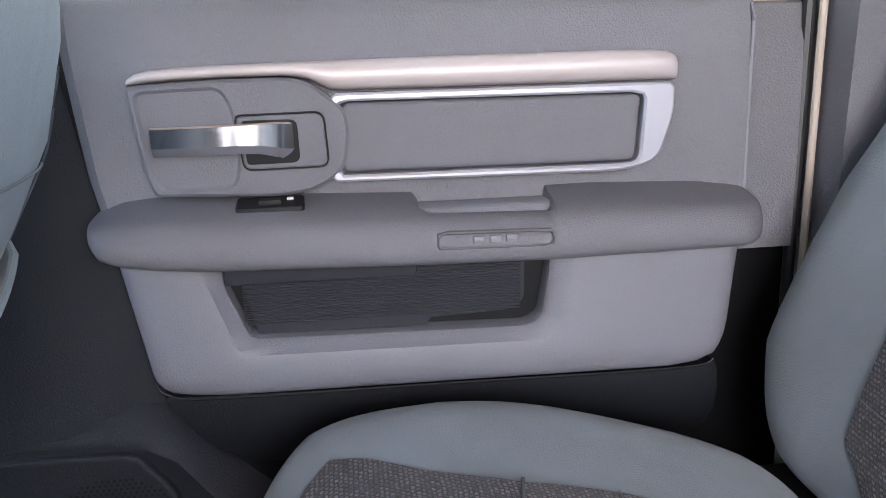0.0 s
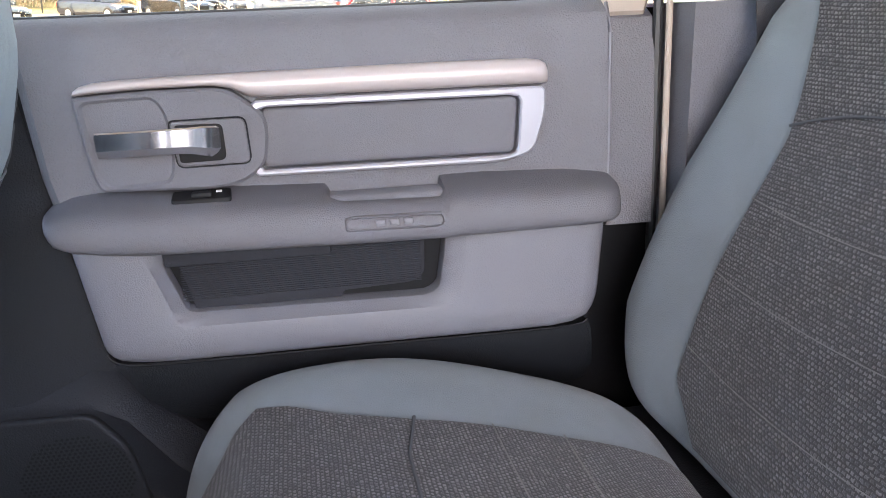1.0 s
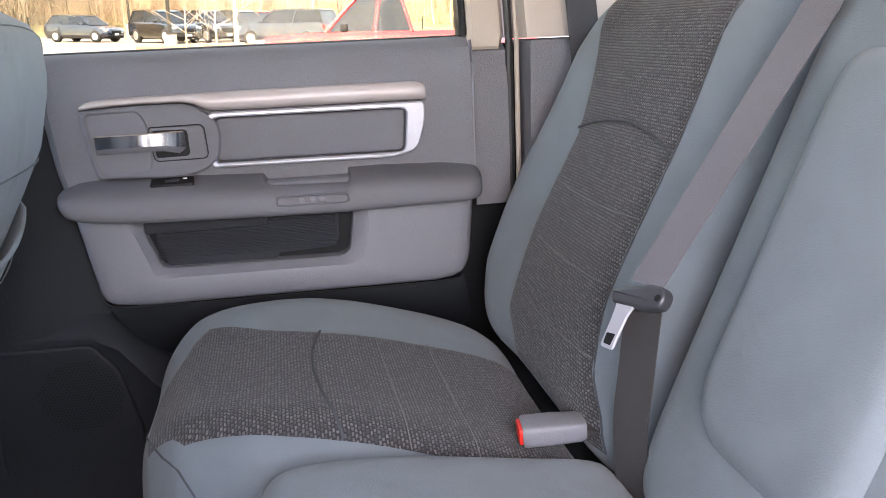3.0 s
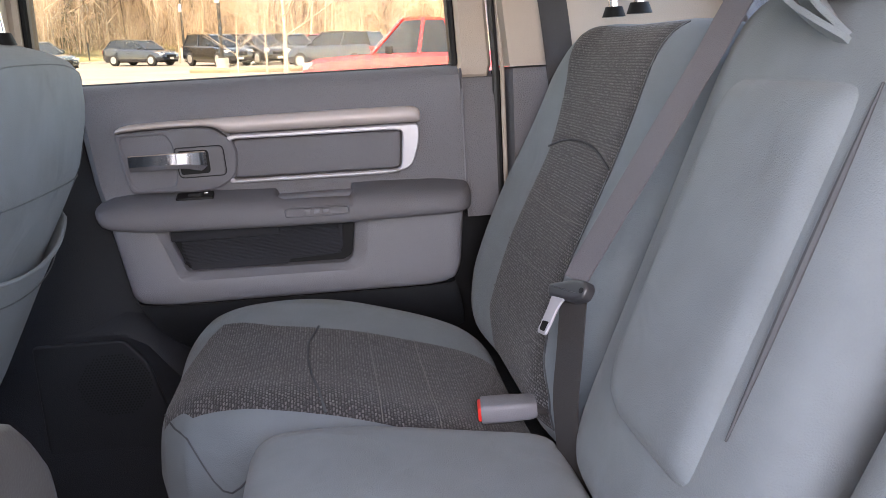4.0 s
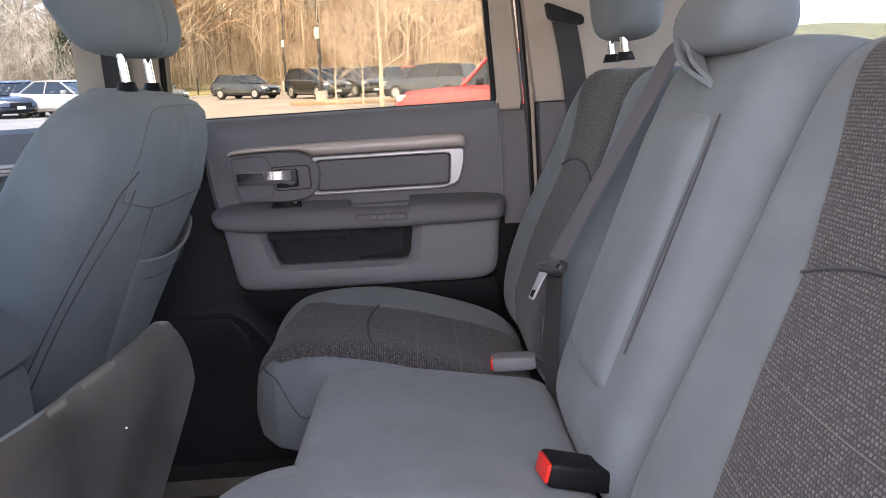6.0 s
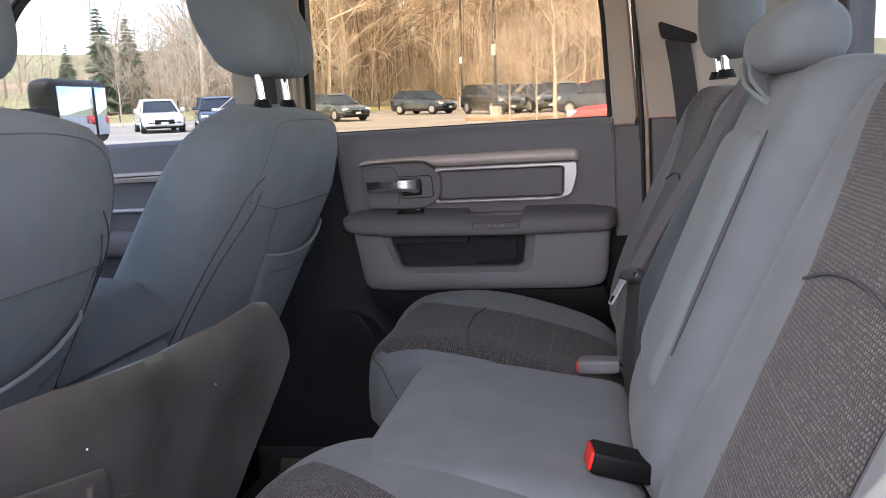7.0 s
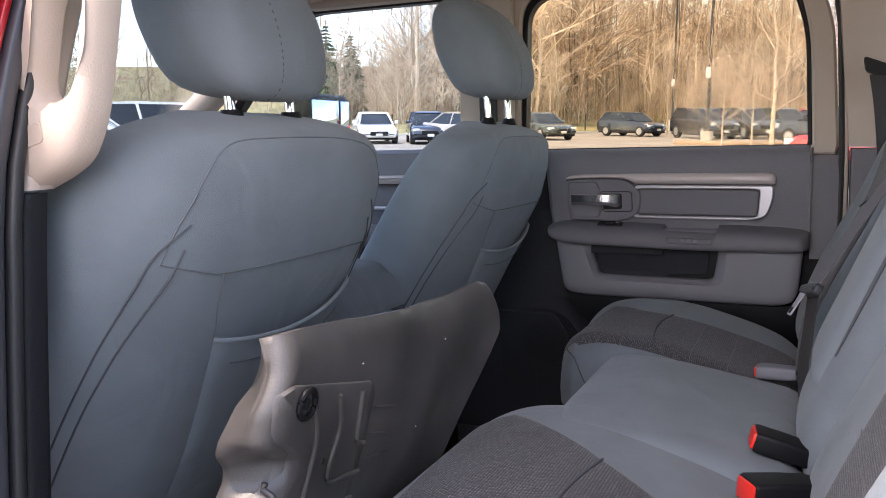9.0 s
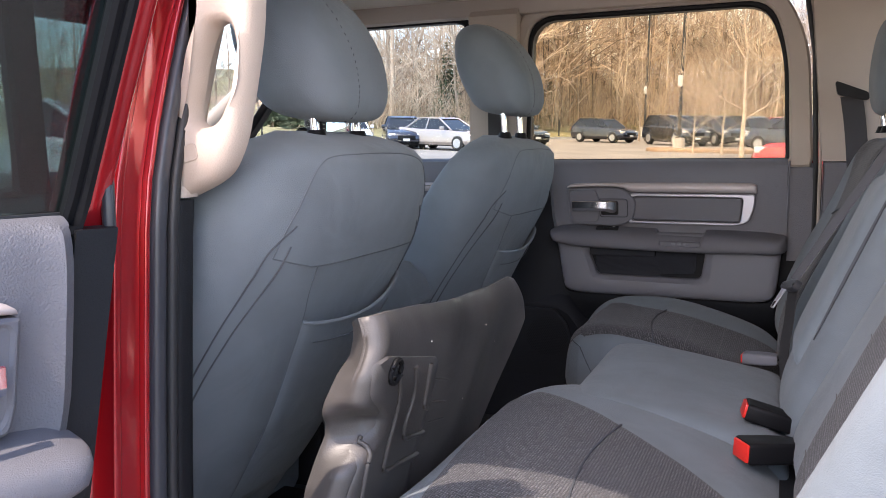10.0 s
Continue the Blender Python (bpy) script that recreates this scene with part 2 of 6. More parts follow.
def rounded(poly, r, n=5):
    """A polygon of (x, z) corners with rounded corners."""
    out, k = [], len(poly)
    for i in range(k):
        a, b, c = (Vector(poly[(i + j) % k]) for j in (-1, 0, 1))
        rr = r[i] if isinstance(r, (list, tuple)) else r
        u, v = (a - b), (c - b)
        m = min(rr, u.length * 0.45, v.length * 0.45)
        s, e = b + u.normalized() * m, b + v.normalized() * m
        for j in range(n + 1):
            t = j / n
            out.append(tuple((1 - t) ** 2 * s + 2 * t * (1 - t) * b + t * t * e))
    return out


def star(loop, centre, count=72):
    """The loop met by evenly turned rays from centre."""
    out = []
    for k in range(count):
        w = math.tau * k / count
        dx, dz = math.cos(w), math.sin(w)
        best = None
        for (ax, az), (bx, bz) in zip(loop, loop[1:] + loop[:1]):
            ex, ez = bx - ax, bz - az
            den = dx * ez - dz * ex
            if abs(den) < 1e-12:
                continue
            t = ((ax - centre[0]) * ez - (az - centre[1]) * ex) / den
            s = ((ax - centre[0]) * dz - (az - centre[1]) * dx) / den
            if t > 0 and -1e-9 <= s <= 1 + 1e-9 and (best is None or t > best):
                best = t
        out.append((centre[0] + dx * best, centre[1] + dz * best))
    return out


def grow(loop, d):
    """The loop moved outward by d (inward if negative), roughly."""
    k, out = len(loop), []
    area = sum(a[0] * b[1] - b[0] * a[1] for a, b in zip(loop, loop[1:] + loop[:1]))
    sign = 1 if area > 0 else -1
    for i in range(k):
        t = Vector(loop[(i + 1) % k]) - Vector(loop[i - 1])
        if t.length < 1e-9:
            out.append(loop[i])
            continue
        t.normalize()
        out.append((loop[i][0] + sign * t.y * d, loop[i][1] - sign * t.x * d))
    return out


def slab(loop, y0, y1, edge=0.003, bm=None):
    """A plate in the x-z plane from y0 (its face) to y1, with a softened face edge."""
    s = 1 if y1 > y0 else -1
    rings = [(grow(loop, -edge), y0), (grow(loop, -edge * 0.35), y0 + s * edge * 0.3), (loop, y0 + s * edge), (loop, y1)]
    rings.insert(0, (grow(loop, -edge * 1.6), y0))
    return loft([[(x, y, z) for x, z in r] for r, y in rings], True, bm)


def frame_slab(outer, inner, centre, y0, y1, edge=0.003, count=96, bm=None):
    """A plate with an opening."""
    o, i = star(outer, centre, count), star(inner, centre, count)
    s = 1 if y1 > y0 else -1
    rings = [(o, y1), (o, y0 + s * edge), (grow(o, -edge), y0), (grow(i, edge), y0), (i, y0 + s * edge), (i, y1), (o, y1)]
    bm = bm or bmesh.new()
    rows = [[bm.verts.new((x, y, z)) for x, z in r] for r, y in rings[:-1]]
    grid_faces(bm, rows + [rows[0]], True)
    return bm


class Pad:
    """A stuffed pad: across u in -1..1, along v in 0..1, standing off its back plane along its normal."""

    def __init__(self, origin, across, along, half, thick, pu=5.0, pv=5.0, q=0.5, relief=None, back=0.02, side=None):
        self.o, self.a, self.l = Vector(origin), Vector(across), Vector(along)
        self.n = self.a.cross(self.l).normalized()
        self.half, self.thick, self.pu, self.pv, self.q = half, thick, pu, pv, q
        self.relief, self.back, self.side = relief, back, side

    def shape(self, u, v):
        b = 2 * v - 1
        return max(1 - abs(u) ** self.pu, 0) ** self.q * max(1 - abs(b) ** self.pv, 0) ** self.q

    def spot(self, u, v, off=0.0):
        h = self.thick * self.shape(u, v)
        if self.relief:
            h += self.relief(u, v) * self.shape(u, v)
        lo, hi = self.half(v)
        s = lo + (hi - lo) * (u + 1) / 2
        return self.o + self.a.normalized() * s + self.l * v + self.n * (h + off)

    def body(self, nu=40, nv=40):
        us = [math.sin(math.pi / 2 * (2 * i / nu - 1)) for i in range(nu + 1)]
        vs = [(math.sin(math.pi / 2 * (2 * i / nv - 1)) + 1) / 2 for i in range(nv + 1)]
        bm = bmesh.new()
        front = [[bm.verts.new(self.spot(u, v)) for u in us] for v in vs]
        rear = []
        for v in vs:
            row = []
            for u in us:
                lo, hi = self.half(v)
                p = self.o + self.a.normalized() * (lo + (hi - lo) * (u + 1) / 2) + self.l * v
                row.append(bm.verts.new(p - self.n * self.back * self.shape(u, v) ** 0.5))
            rear.append(row)
        grid_faces(bm, front)
        grid_faces(bm, [r[::-1] for r in rear])
        bmesh.ops.remove_doubles(bm, verts=bm.verts[:], dist=1e-5)
        return bm

    def patch(self, lo, hi, v0, v1, lift=0.004, nu=24, nv=40, top=None):
        """A sewn-on panel from u lo(v) to hi(v), v0 to v1, its edges tucked in; top(k) raises its far edge."""
        bm = bmesh.new()
        layer = bm.loops.layers.uv.new("metres")
        rows, marks = [], {}
        length = self.l.length
        for j in range(nv + 1):
            f = j / nv
            row = []
            for i in range(nu + 1):
                k = i / nu
                a = v0(k) if callable(v0) else v0
                b = v1(k) if callable(v1) else v1
                v = a + (b - a) * f
                u = lo(v) + (hi(v) - lo(v)) * k
                edge = min(k, 1 - k, f, 1 - f)
                off = 0.002 + (lift - 0.002) * min(1, edge * 12) ** 0.5
                p = bm.verts.new(self.spot(u, v, off))
                l0, h0 = self.half(v)
                marks[p] = (l0 + (h0 - l0) * (u + 1) / 2, v * length)
                row.append(p)
            rows.append(row)
        grid_faces(bm, rows)
        for f in bm.faces:
            for c in f.loops:
                c[layer].uv = marks[c.vert]
        return bm

    def seam(self, line, r=0.0014, off=0.003):
        return tube([self.spot(u, v, off) for u, v in line], r, 5)


def dashes(points, every, length, r):
    """Single stitches along a line."""
    pts = [Vector(p) for p in points]
    bm, run = bmesh.new(), 0.0
    for a, b in zip(pts, pts[1:]):
        d = (b - a).length
        run += d
        if run >= every:
            run = 0.0
            w = (b - a).normalized() * length
            tube([a, a + w], r, 4, bm)
    return bm


# ---- cab: rear passenger door ----
def door_front(z):
    """The slanted front edge of the door trim."""
    return lerp([(0.9, -0.225), (1.0, -0.241), (1.12, -0.264), (1.175, -0.285), (1.32, -0.300), (1.4, -0.304)], z)


def lerp(table, v):
    for (a, p), (b, q) in zip(table, table[1:]):
        if v <= b:
            return p + (q - p) * (v - a) / (b - a)
    return table[-1][1]


def ease(a, b, v):
    """0 below a, 1 above b, smooth between."""
    k = min(1, max(0, (v - a) / (b - a)))
    return k * k * (3 - 2 * k)


def extrude_section(section, x0, x1, n=2, bm=None, close=True):
    """A (y, z) section run along x; x0 and x1 may depend on z."""
    rings = []
    for i in range(n + 1):
        f = i / n
        ring = []
        for y, z in section:
            a = x0(z) if callable(x0) else x0
            b = x1(z) if callable(x1) else x1
            ring.append((a + (b - a) * f, y, z))
        rings.append(ring)
    return loft(rings, True, bm)


door = thing("rear_passenger_door", (-0.33, 0.83, 1.0), "closed grey truck door with silver trim and chrome handle", "vehicle door")

# upper panel: rolled belt edge, swelling towards its front and rear flanks
BELT = [(0.925, 1.12), (0.925, 1.350), (0.892, 1.356), (0.874, 1.3585), (0.862, 1.357), (0.852, 1.352), (0.8455, 1.343), (0.842, 1.332), (0.8395, 1.318), (0.8375, 1.30), (0.836, 1.27), (0.835, 1.24), (0.835, 1.20), (0.835, 1.16), (0.835, 1.12)]
rings = []
for k in range(61):
    f = k / 60
    ring = []
    for y, z in BELT:
        x = door_front(z) + (0.3195 - door_front(z)) * f
        swell = 0.011 * ease(0.262, 0.312, x) + 0.009 * (1 - ease(door_front(z), door_front(z) + 0.03, x)) - 0.012 * (1 - ease(door_front(z), door_front(z) + 0.006, x))
        ring.append((x, y - (swell if y < 0.9 else 0) * (1 if z < 1.345 else 0.4), z))
    rings.append(ring)
part("upper_panel", loft(rings), PANEL, door, "grained grey upper door panel", 30)
part("belt_seal", box((-0.31, 0.868, 1.352), (0.31, 0.878, 1.3605), 0.002), RUBBER, door)
part("rear_flank", extrude_section([(0.90, 1.10), (0.90, 1.346), (0.868, 1.346), (0.848, 1.335), (0.839, 1.30), (0.836, 1.2), (0.836, 1.10)], 0.3235, 0.379, 1), PANEL, door)
part("edge_bead", tube([(0.3215, 0.826, 1.15), (0.3215, 0.826, 1.22), (0.3225, 0.828, 1.32), (0.323, 0.846, 1.352)], 0.0024, 6), LOWER, door)

# silver trim
bar_rings = []
for x, zt, zb, k in ((-0.2432, 1.2835, 1.2820, 0.15), (-0.2415, 1.2870, 1.2820, 0.5), (-0.236, 1.2908, 1.2822, 0.8), (-0.225, 1.2935, 1.2832, 1), (-0.20, 1.2952, 1.2845, 1), (-0.16, 1.2960, 1.2855, 1), (-0.11, 1.2965, 1.2853, 1), (-0.100, 1.2966, 1.2842, 1), (-0.088, 1.2967, 1.2818, 1), (-0.076, 1.2968, 1.2755, 1), (-0.069, 1.2968, 1.2722, 1), (-0.06, 1.2969, 1.2714, 1), (0.0, 1.2972, 1.2709, 1), (0.09, 1.2975, 1.2705, 1), (0.18, 1.2973, 1.2702, 1), (0.228, 1.2968, 1.2700, 1), (0.240, 1.2952, 1.2700, 0.95), (0.2462, 1.2918, 1.2702, 0.7), (0.2488, 1.2865, 1.2706, 0.3), (0.2492, 1.2820, 1.2715, 0.1)):
    zm, hz = (zt + zb) / 2, (zt - zb) / 2
    bar_rings.append([(x, 0.8355, zm + hz)] + [(x, 0.826 - 0.014 * k * max(0.0, 1 - abs(b) ** 2.6) ** 0.6, zm + hz * b) for b in (0.999, 0.96, 0.85, 0.65, 0.35, 0.0, -0.35, -0.65, -0.85, -0.96, -0.999)] + [(x, 0.8355, zm - hz)])
part("top_bar", loft(bar_rings), SATIN, door, "satin taupe metal bar", 50)
ring_out = rounded([(-0.0715, 1.190), (-0.069, 1.2690), (0.2445, 1.2680), (0.245, 1.240), (0.231, 1.196), (0.195, 1.1875)], [0.004, 0.004, 0.004, 0.02, 0.014, 0.014])
ring_in = rounded([(-0.064, 1.1962), (-0.0625, 1.2618), (0.217, 1.2598), (0.2125, 1.1945)], [0.003, 0.003, 0.009, 0.012])
part("trim_ring", frame_slab(ring_out, ring_in, (0.07, 1.230), 0.8155, 0.8355, 0.0022, 200), SILVER, door, "bright silver trim ring")
part("door_insert", slab(rounded([(-0.0625, 1.1978), (-0.061, 1.2602), (0.2155, 1.2582), (0.211, 1.196)], 0.009), 0.8225, 0.8355, 0.0035), SOFT_PANEL, door, "padded grey door insert")

# handle bezel, cup and chrome handle
bezel_out = rounded([(-0.243, 1.2808), (-0.17, 1.2845), (-0.104, 1.2842), (-0.087, 1.2797), (-0.0575, 1.2565), (-0.0535, 1.237), (-0.059, 1.2025), (-0.083, 1.1852), (-0.115, 1.1802), (-0.227, 1.1848), (-0.234, 1.205)],
                    [0.004, 0.03, 0.01, 0.01, 0.012, 0.014, 0.012, 0.014, 0.02, 0.006, 0.01])
cup = rounded([(-0.2345, 1.2742), (-0.165, 1.2758), (-0.157, 1.262), (-0.1535, 1.240), (-0.1535, 1.212), (-0.157, 1.1925), (-0.217, 1.190), (-0.226, 1.203)], 0.008)
part("handle_bezel", frame_slab(bezel_out, cup, (-0.19, 1.235), 0.8135, 0.8355, 0.003, 160), SOFT_PANEL, door, "grey plastic handle surround")
cup_c = (-0.19, 1.233)
cup_s = star(cup, cup_c, 96)
part("handle_cup", loft([[(x, 0.8165, z) for x, z in grow(cup_s, 0.002)], [(x, 0.8215, z) for x, z in grow(cup_s, -0.003)], [(x, 0.832, z) for x, z in grow(cup_s, -0.010)], [(x, 0.8352, z) for x, z in grow(cup_s, -0.016)], [(x, 0.8355, z) for x, z in grow(cup_s, -0.024)]], True), SOFT_PANEL, door, "scooped finger cup", 50)
part("cup_step", slab(rounded([(-0.2165, 1.2640), (-0.163, 1.2652), (-0.160, 1.2465), (-0.2145, 1.2465)], 0.004), 0.8265, 0.8355, 0.002), PANEL, door)
piv = rounded([(-0.153, 1.2535), (-0.076, 1.2540), (-0.0735, 1.2055), (-0.148, 1.2050)], [0.006, 0.009, 0.009, 0.008])
part("pivot_plate", slab(grow(piv, -0.0012), 0.8122, 0.8150, 0.001), SOFT_PANEL, door)
part("pivot_groove", tube([(x, 0.8129, z) for x, z in piv], 0.0009, 5, closed=True), CHARCOAL, door)
well = rounded([(-0.147, 1.2490), (-0.0995, 1.2485), (-0.0985, 1.2108), (-0.145, 1.2102)], [0.003, 0.007, 0.007, 0.004])
part("pivot_well", slab(well, 0.8108, 0.8140, 0.0004), BLACK, door)
hl = []
for x, zt, zb, y in ((-0.2235, 1.2455, 1.2225, 0.801), (-0.2222, 1.247, 1.2212, 0.798), (-0.19, 1.2472, 1.2215, 0.7945), (-0.15, 1.2475, 1.2215, 0.7955), (-0.132, 1.2475, 1.2205, 0.798), (-0.118, 1.2475, 1.2165, 0.803), (-0.106, 1.2465, 1.2135, 0.8085), (-0.103, 1.2455, 1.2145, 0.8105)):
    zc = zb + 0.3 * (zt - zb)
    hl.append([(x, y + 0.008, zt), (x, y + 0.0015, zt), (x, y, zt - 0.0015), (x, y, zc), (x, y + 0.001, zc - 0.0015), (x, y + 0.0055, zb), (x, y + 0.008, zb)])
part("door_handle", loft(hl), CHROME, door, "polished chrome pull handle", 25)

# armrest: a flat-topped shelf with a soft front edge, a pull pocket let into its top
arm = []
xs = [-0.283, -0.2825, -0.281, -0.278, -0.274, -0.268, -0.26, -0.25] + [-0.24 + 0.02 * k for k in range(12)] + [-0.006, 0.0, 0.004, 0.008, 0.012, 0.016, 0.02, 0.04, 0.07, 0.1, 0.114, 0.118, 0.1205, 0.1225, 0.1245, 0.1265, 0.129, 0.132, 0.14, 0.17, 0.21, 0.25, 0.28, 0.295, 0.305, 0.313, 0.319, 0.3225, 0.324]
for x in xs:
    nose = math.sqrt(max(0.0, 1 - max(0, (-0.262 - x) / 0.0215) ** 2))
    tail = math.sqrt(max(0.0, 1 - max(0, (x - 0.296) / 0.028) ** 2))
    top = lerp([(-0.283, 1.172), (-0.262, 1.1785), (-0.231, 1.1815), (-0.1, 1.1785), (0.0, 1.1745), (0.12, 1.1715), (0.127, 1.1745), (0.16, 1.1755), (0.32, 1.170), (0.33, 1.168)], x)
    low = lerp([(-0.283, 1.156), (-0.277, 1.150), (-0.268, 1.1405), (-0.252, 1.134), (-0.22, 1.129), (-0.179, 1.1255), (0.0, 1.1205), (0.114, 1.1185), (0.29, 1.1205), (0.33, 1.124)], x)
    dip = ease(0.0, 0.016, x) * (1 - ease(0.1205, 0.1265, x))
    front = 0.074 * (0.35 + 0.65 * nose) * (0.45 + 0.55 * tail)
    mid, hh = (top + low) / 2, (top - low) / 2
    hh *= 0.62 + 0.38 * min(nose, tail) ** 0.7
    sec = [(0.02, 1.0, 1), (0.28, 0.86, 1), (0.42, 0.79, 1), (0.48, 0.76, 0.5), (0.53, 0.73, 0.12), (0.60, 0.69, 0.05), (0.70, 0.62, 0), (0.78, 0.54, 0), (0.86, 0.42, 0), (0.925, 0.24, 0), (0.97, 0.0, 0), (0.99, -0.25, 0), (1.0, -0.5, 0), (0.992, -0.72, 0), (0.965, -0.87, 0), (0.91, -0.96, 0), (0.82, -1.0, 0), (0.5, -1.0, 0), (0.02, -1.0, 0)]
    arm.append([(x, 0.836 - front * a, mid + hh * b - dip * (0.031 * c + 0.002 * (b > 0))) for a, b, c in sec])
armrest = part("armrest", loft(arm), SOFT_PANEL, door, "padded grey armrest with a pull pocket", 50)
badge_o = rounded([(0.0155, 1.1515), (0.119, 1.1495), (0.120, 1.134), (0.015, 1.1355)], 0.005)
badge_i = rounded([(0.018, 1.149), (0.1165, 1.147), (0.1175, 1.1365), (0.0175, 1.138)], 0.0035)
badge = part("badge_plate", frame_slab(badge_o, badge_i, (0.0675, 1.1428), 0.7607, 0.768, 0.0012, 96), SOFT_PANEL, door)
for i in range(3):
    part("badge_bar", box((0.047 + i * 0.0145, 0.7612, 1.1395), (0.057 + i * 0.0145, 0.7655, 1.1462), 0.001), LOWER, badge)
switch = part("window_switch", slab(rounded([(-0.157, 0.793), (-0.157, 0.8175), (-0.098, 0.8185), (-0.097, 0.794)], 0.004), 0.0, 0.006, 0.0012), BLACK, door, "black window switch plate")
switch.data.transform(Matrix(((1, 0, 0, 0), (0, 0, 1, 0), (0, -1, 0.22, 1.0005), (0, 0, 0, 1))))
part("switch_key", box((-0.137, 0.798, 1.1745), (-0.117, 0.810, 1.1805), 0.0015), DARK, switch)
part("switch_mark", box((-0.113, 0.808, 1.1775), (-0.107, 0.814, 1.1800), 0.0005), LAMP, switch)

# lower panel with the map pocket
low_out = rounded([(-0.2705, 1.165), (-0.245, 1.012), (-0.232, 1.0005), (-0.188, 0.9952), (0.029, 0.9932), (0.254, 0.9912), (0.2905, 0.998), (0.3025, 1.023), (0.3155, 1.165)], [0.004, 0.012, 0.012, 0.02, 0.02, 0.02, 0.016, 0.014, 0.004])
hole = rounded([(-0.1755, 1.126), (-0.1755, 1.100), (-0.1555, 1.0485), (0.106, 1.0435), (0.1185, 1.052), (0.1265, 1.104), (0.1265, 1.126)], [0.003, 0.01, 0.006, 0.008, 0.010, 0.02, 0.003])
rim = rounded([(-0.196, 1.131), (-0.194, 1.115), (-0.168, 1.040), (-0.156, 1.034), (0.112, 1.0305), (0.134, 1.037), (0.142, 1.056), (0.150, 1.131)], 0.014)
ctr = (-0.03, 1.082)
lo_o, lo_r, lo_h = star(low_out, ctr, 180), star(rim, ctr, 180), star(hole, ctr, 180)
rings = [(lo_o, 0.834), (lo_o, 0.810), (grow(lo_o, -0.003), 0.8045), (grow(lo_o, -0.010), 0.8005), (grow(lo_o, -0.022), 0.7985), (grow(lo_r, 0.003), 0.7985), (grow(lo_r, -0.002), 0.7995), (grow(lo_h, 0.006), 0.8075), (grow(lo_h, 0.001), 0.8105), (lo_h, 0.813), (lo_h, 0.836)]
part("lower_panel", loft([[(x, y, z) for x, z in r] for r, y in rings], False), LOWER, door, "smooth grey lower door panel", 40)
# black plate behind the opening: the recess's shade round the cloth, put into colour
part("pocket_back", slab(grow(hole, 0.004), 0.8345, 0.8365, 0.0005), BLACK, door)
cloth = rounded([(-0.167, 1.122), (0.106, 1.122), (0.104, 1.066), (0.091, 1.0565), (0.013, 1.0535), (0.009, 1.0465), (-0.149, 1.0465)], [0.003, 0.004, 0.008, 0.008, 0.002, 0.002, 0.003])
pocket = part("map_pocket", slab(cloth, 0.824, 0.8345, 0.001), RIBBED, door, "dark ribbed map pocket")
for i in range(23):
    z = 1.0585 + i * 0.0024
    part("rib", tube([(-0.1615, 0.8238, z), (0.1, 0.8238, z)], 0.0008, 4), RIBBED, pocket)
part("pocket_flap", box((-0.1745, 0.806, 1.1015), (0.0005, 0.83, 1.122), 0.003), RIBBED, door)
kick = [[(-0.238, 0.9975), (0.030, 0.9905), (0.254, 0.9885), (0.292, 0.994)], [(-0.232, 0.985), (0.030, 0.979), (0.258, 0.977), (0.296, 0.984)], [(-0.214, 0.950), (0.030, 0.942), (0.262, 0.945), (0.303, 0.955)], [(-0.196, 0.925), (0.030, 0.911), (0.262, 0.918), (0.308, 0.928)], [(-0.188, 0.90), (0.030, 0.885), (0.262, 0.89), (0.31, 0.90)]]
rings = [[(smooth_line([(x, z, 0) for x, z in row], 6)) for row in kick][j] for j in range(5)]
bm = bmesh.new()
sheet_rows = [[bm.verts.new((p.x, y, p.y)) for p in row] for row, y in zip(rings, (0.8075, 0.8085, 0.822, 0.838, 0.862))]
back_rows = [[bm.verts.new((p.x, 0.88, p.y)) for p in row] for row in (rings[-1], rings[0])]
grid_faces(bm, sheet_rows + back_rows + [sheet_rows[0]])
part("kick_panel", bm, DARK, door, "dark lower door edge")
part("panel_gap", tube(smooth_line([(-0.245, 0.811, 1.009), (-0.233, 0.809, 0.9985), (-0.188, 0.808, 0.9935), (0.029, 0.808, 0.9915), (0.254, 0.808, 0.9893), (0.292, 0.809, 0.996)], 5), 0.0016, 6), BLACK, door)

# window frame and glass
win = rounded([(-0.362, 1.347), (-0.352, 1.742), (0.26, 1.742), (0.302, 1.62), (0.313, 1.347)], [0.01, 0.075, 0.075, 0.2, 0.01], 8)
win_c = (-0.03, 1.55)
frame_out = rounded([(-0.375, 1.342), (-0.366, 1.757), (0.272, 1.757), (0.314, 1.62), (0.325, 1.342)], [0.01, 0.08, 0.08, 0.2, 0.01], 8)
part("window_frame", frame_slab(frame_out, win, win_c, 0.862, 0.90, 0.004, 128), BLACK, door, "black rubber window frame")
wg = part("window_glass", slab(grow(win, 0.008), 0.878, 0.882, 0.0005), TINT, door, "warm-tinted side window glass")
wg.visible_shadow = False
part("outer_skin", extrude_section([(0.94, 0.62), (0.94, 1.352), (0.916, 1.352), (0.916, 0.62)], lambda z: door_front(z) - 0.05, lambda z: 0.385, 1), RED, door, "red painted outer door skin")
part("inner_surround", frame_slab(rounded([(-0.40, 1.336), (-0.392, 1.79), (0.292, 1.79), (0.36, 1.65), (0.379, 1.336)], [0.01, 0.09, 0.09, 0.2, 0.01], 8), grow(frame_out, -0.002), win_c, 0.848, 0.90, 0.006, 128), BEIGE, door, "beige window surround")

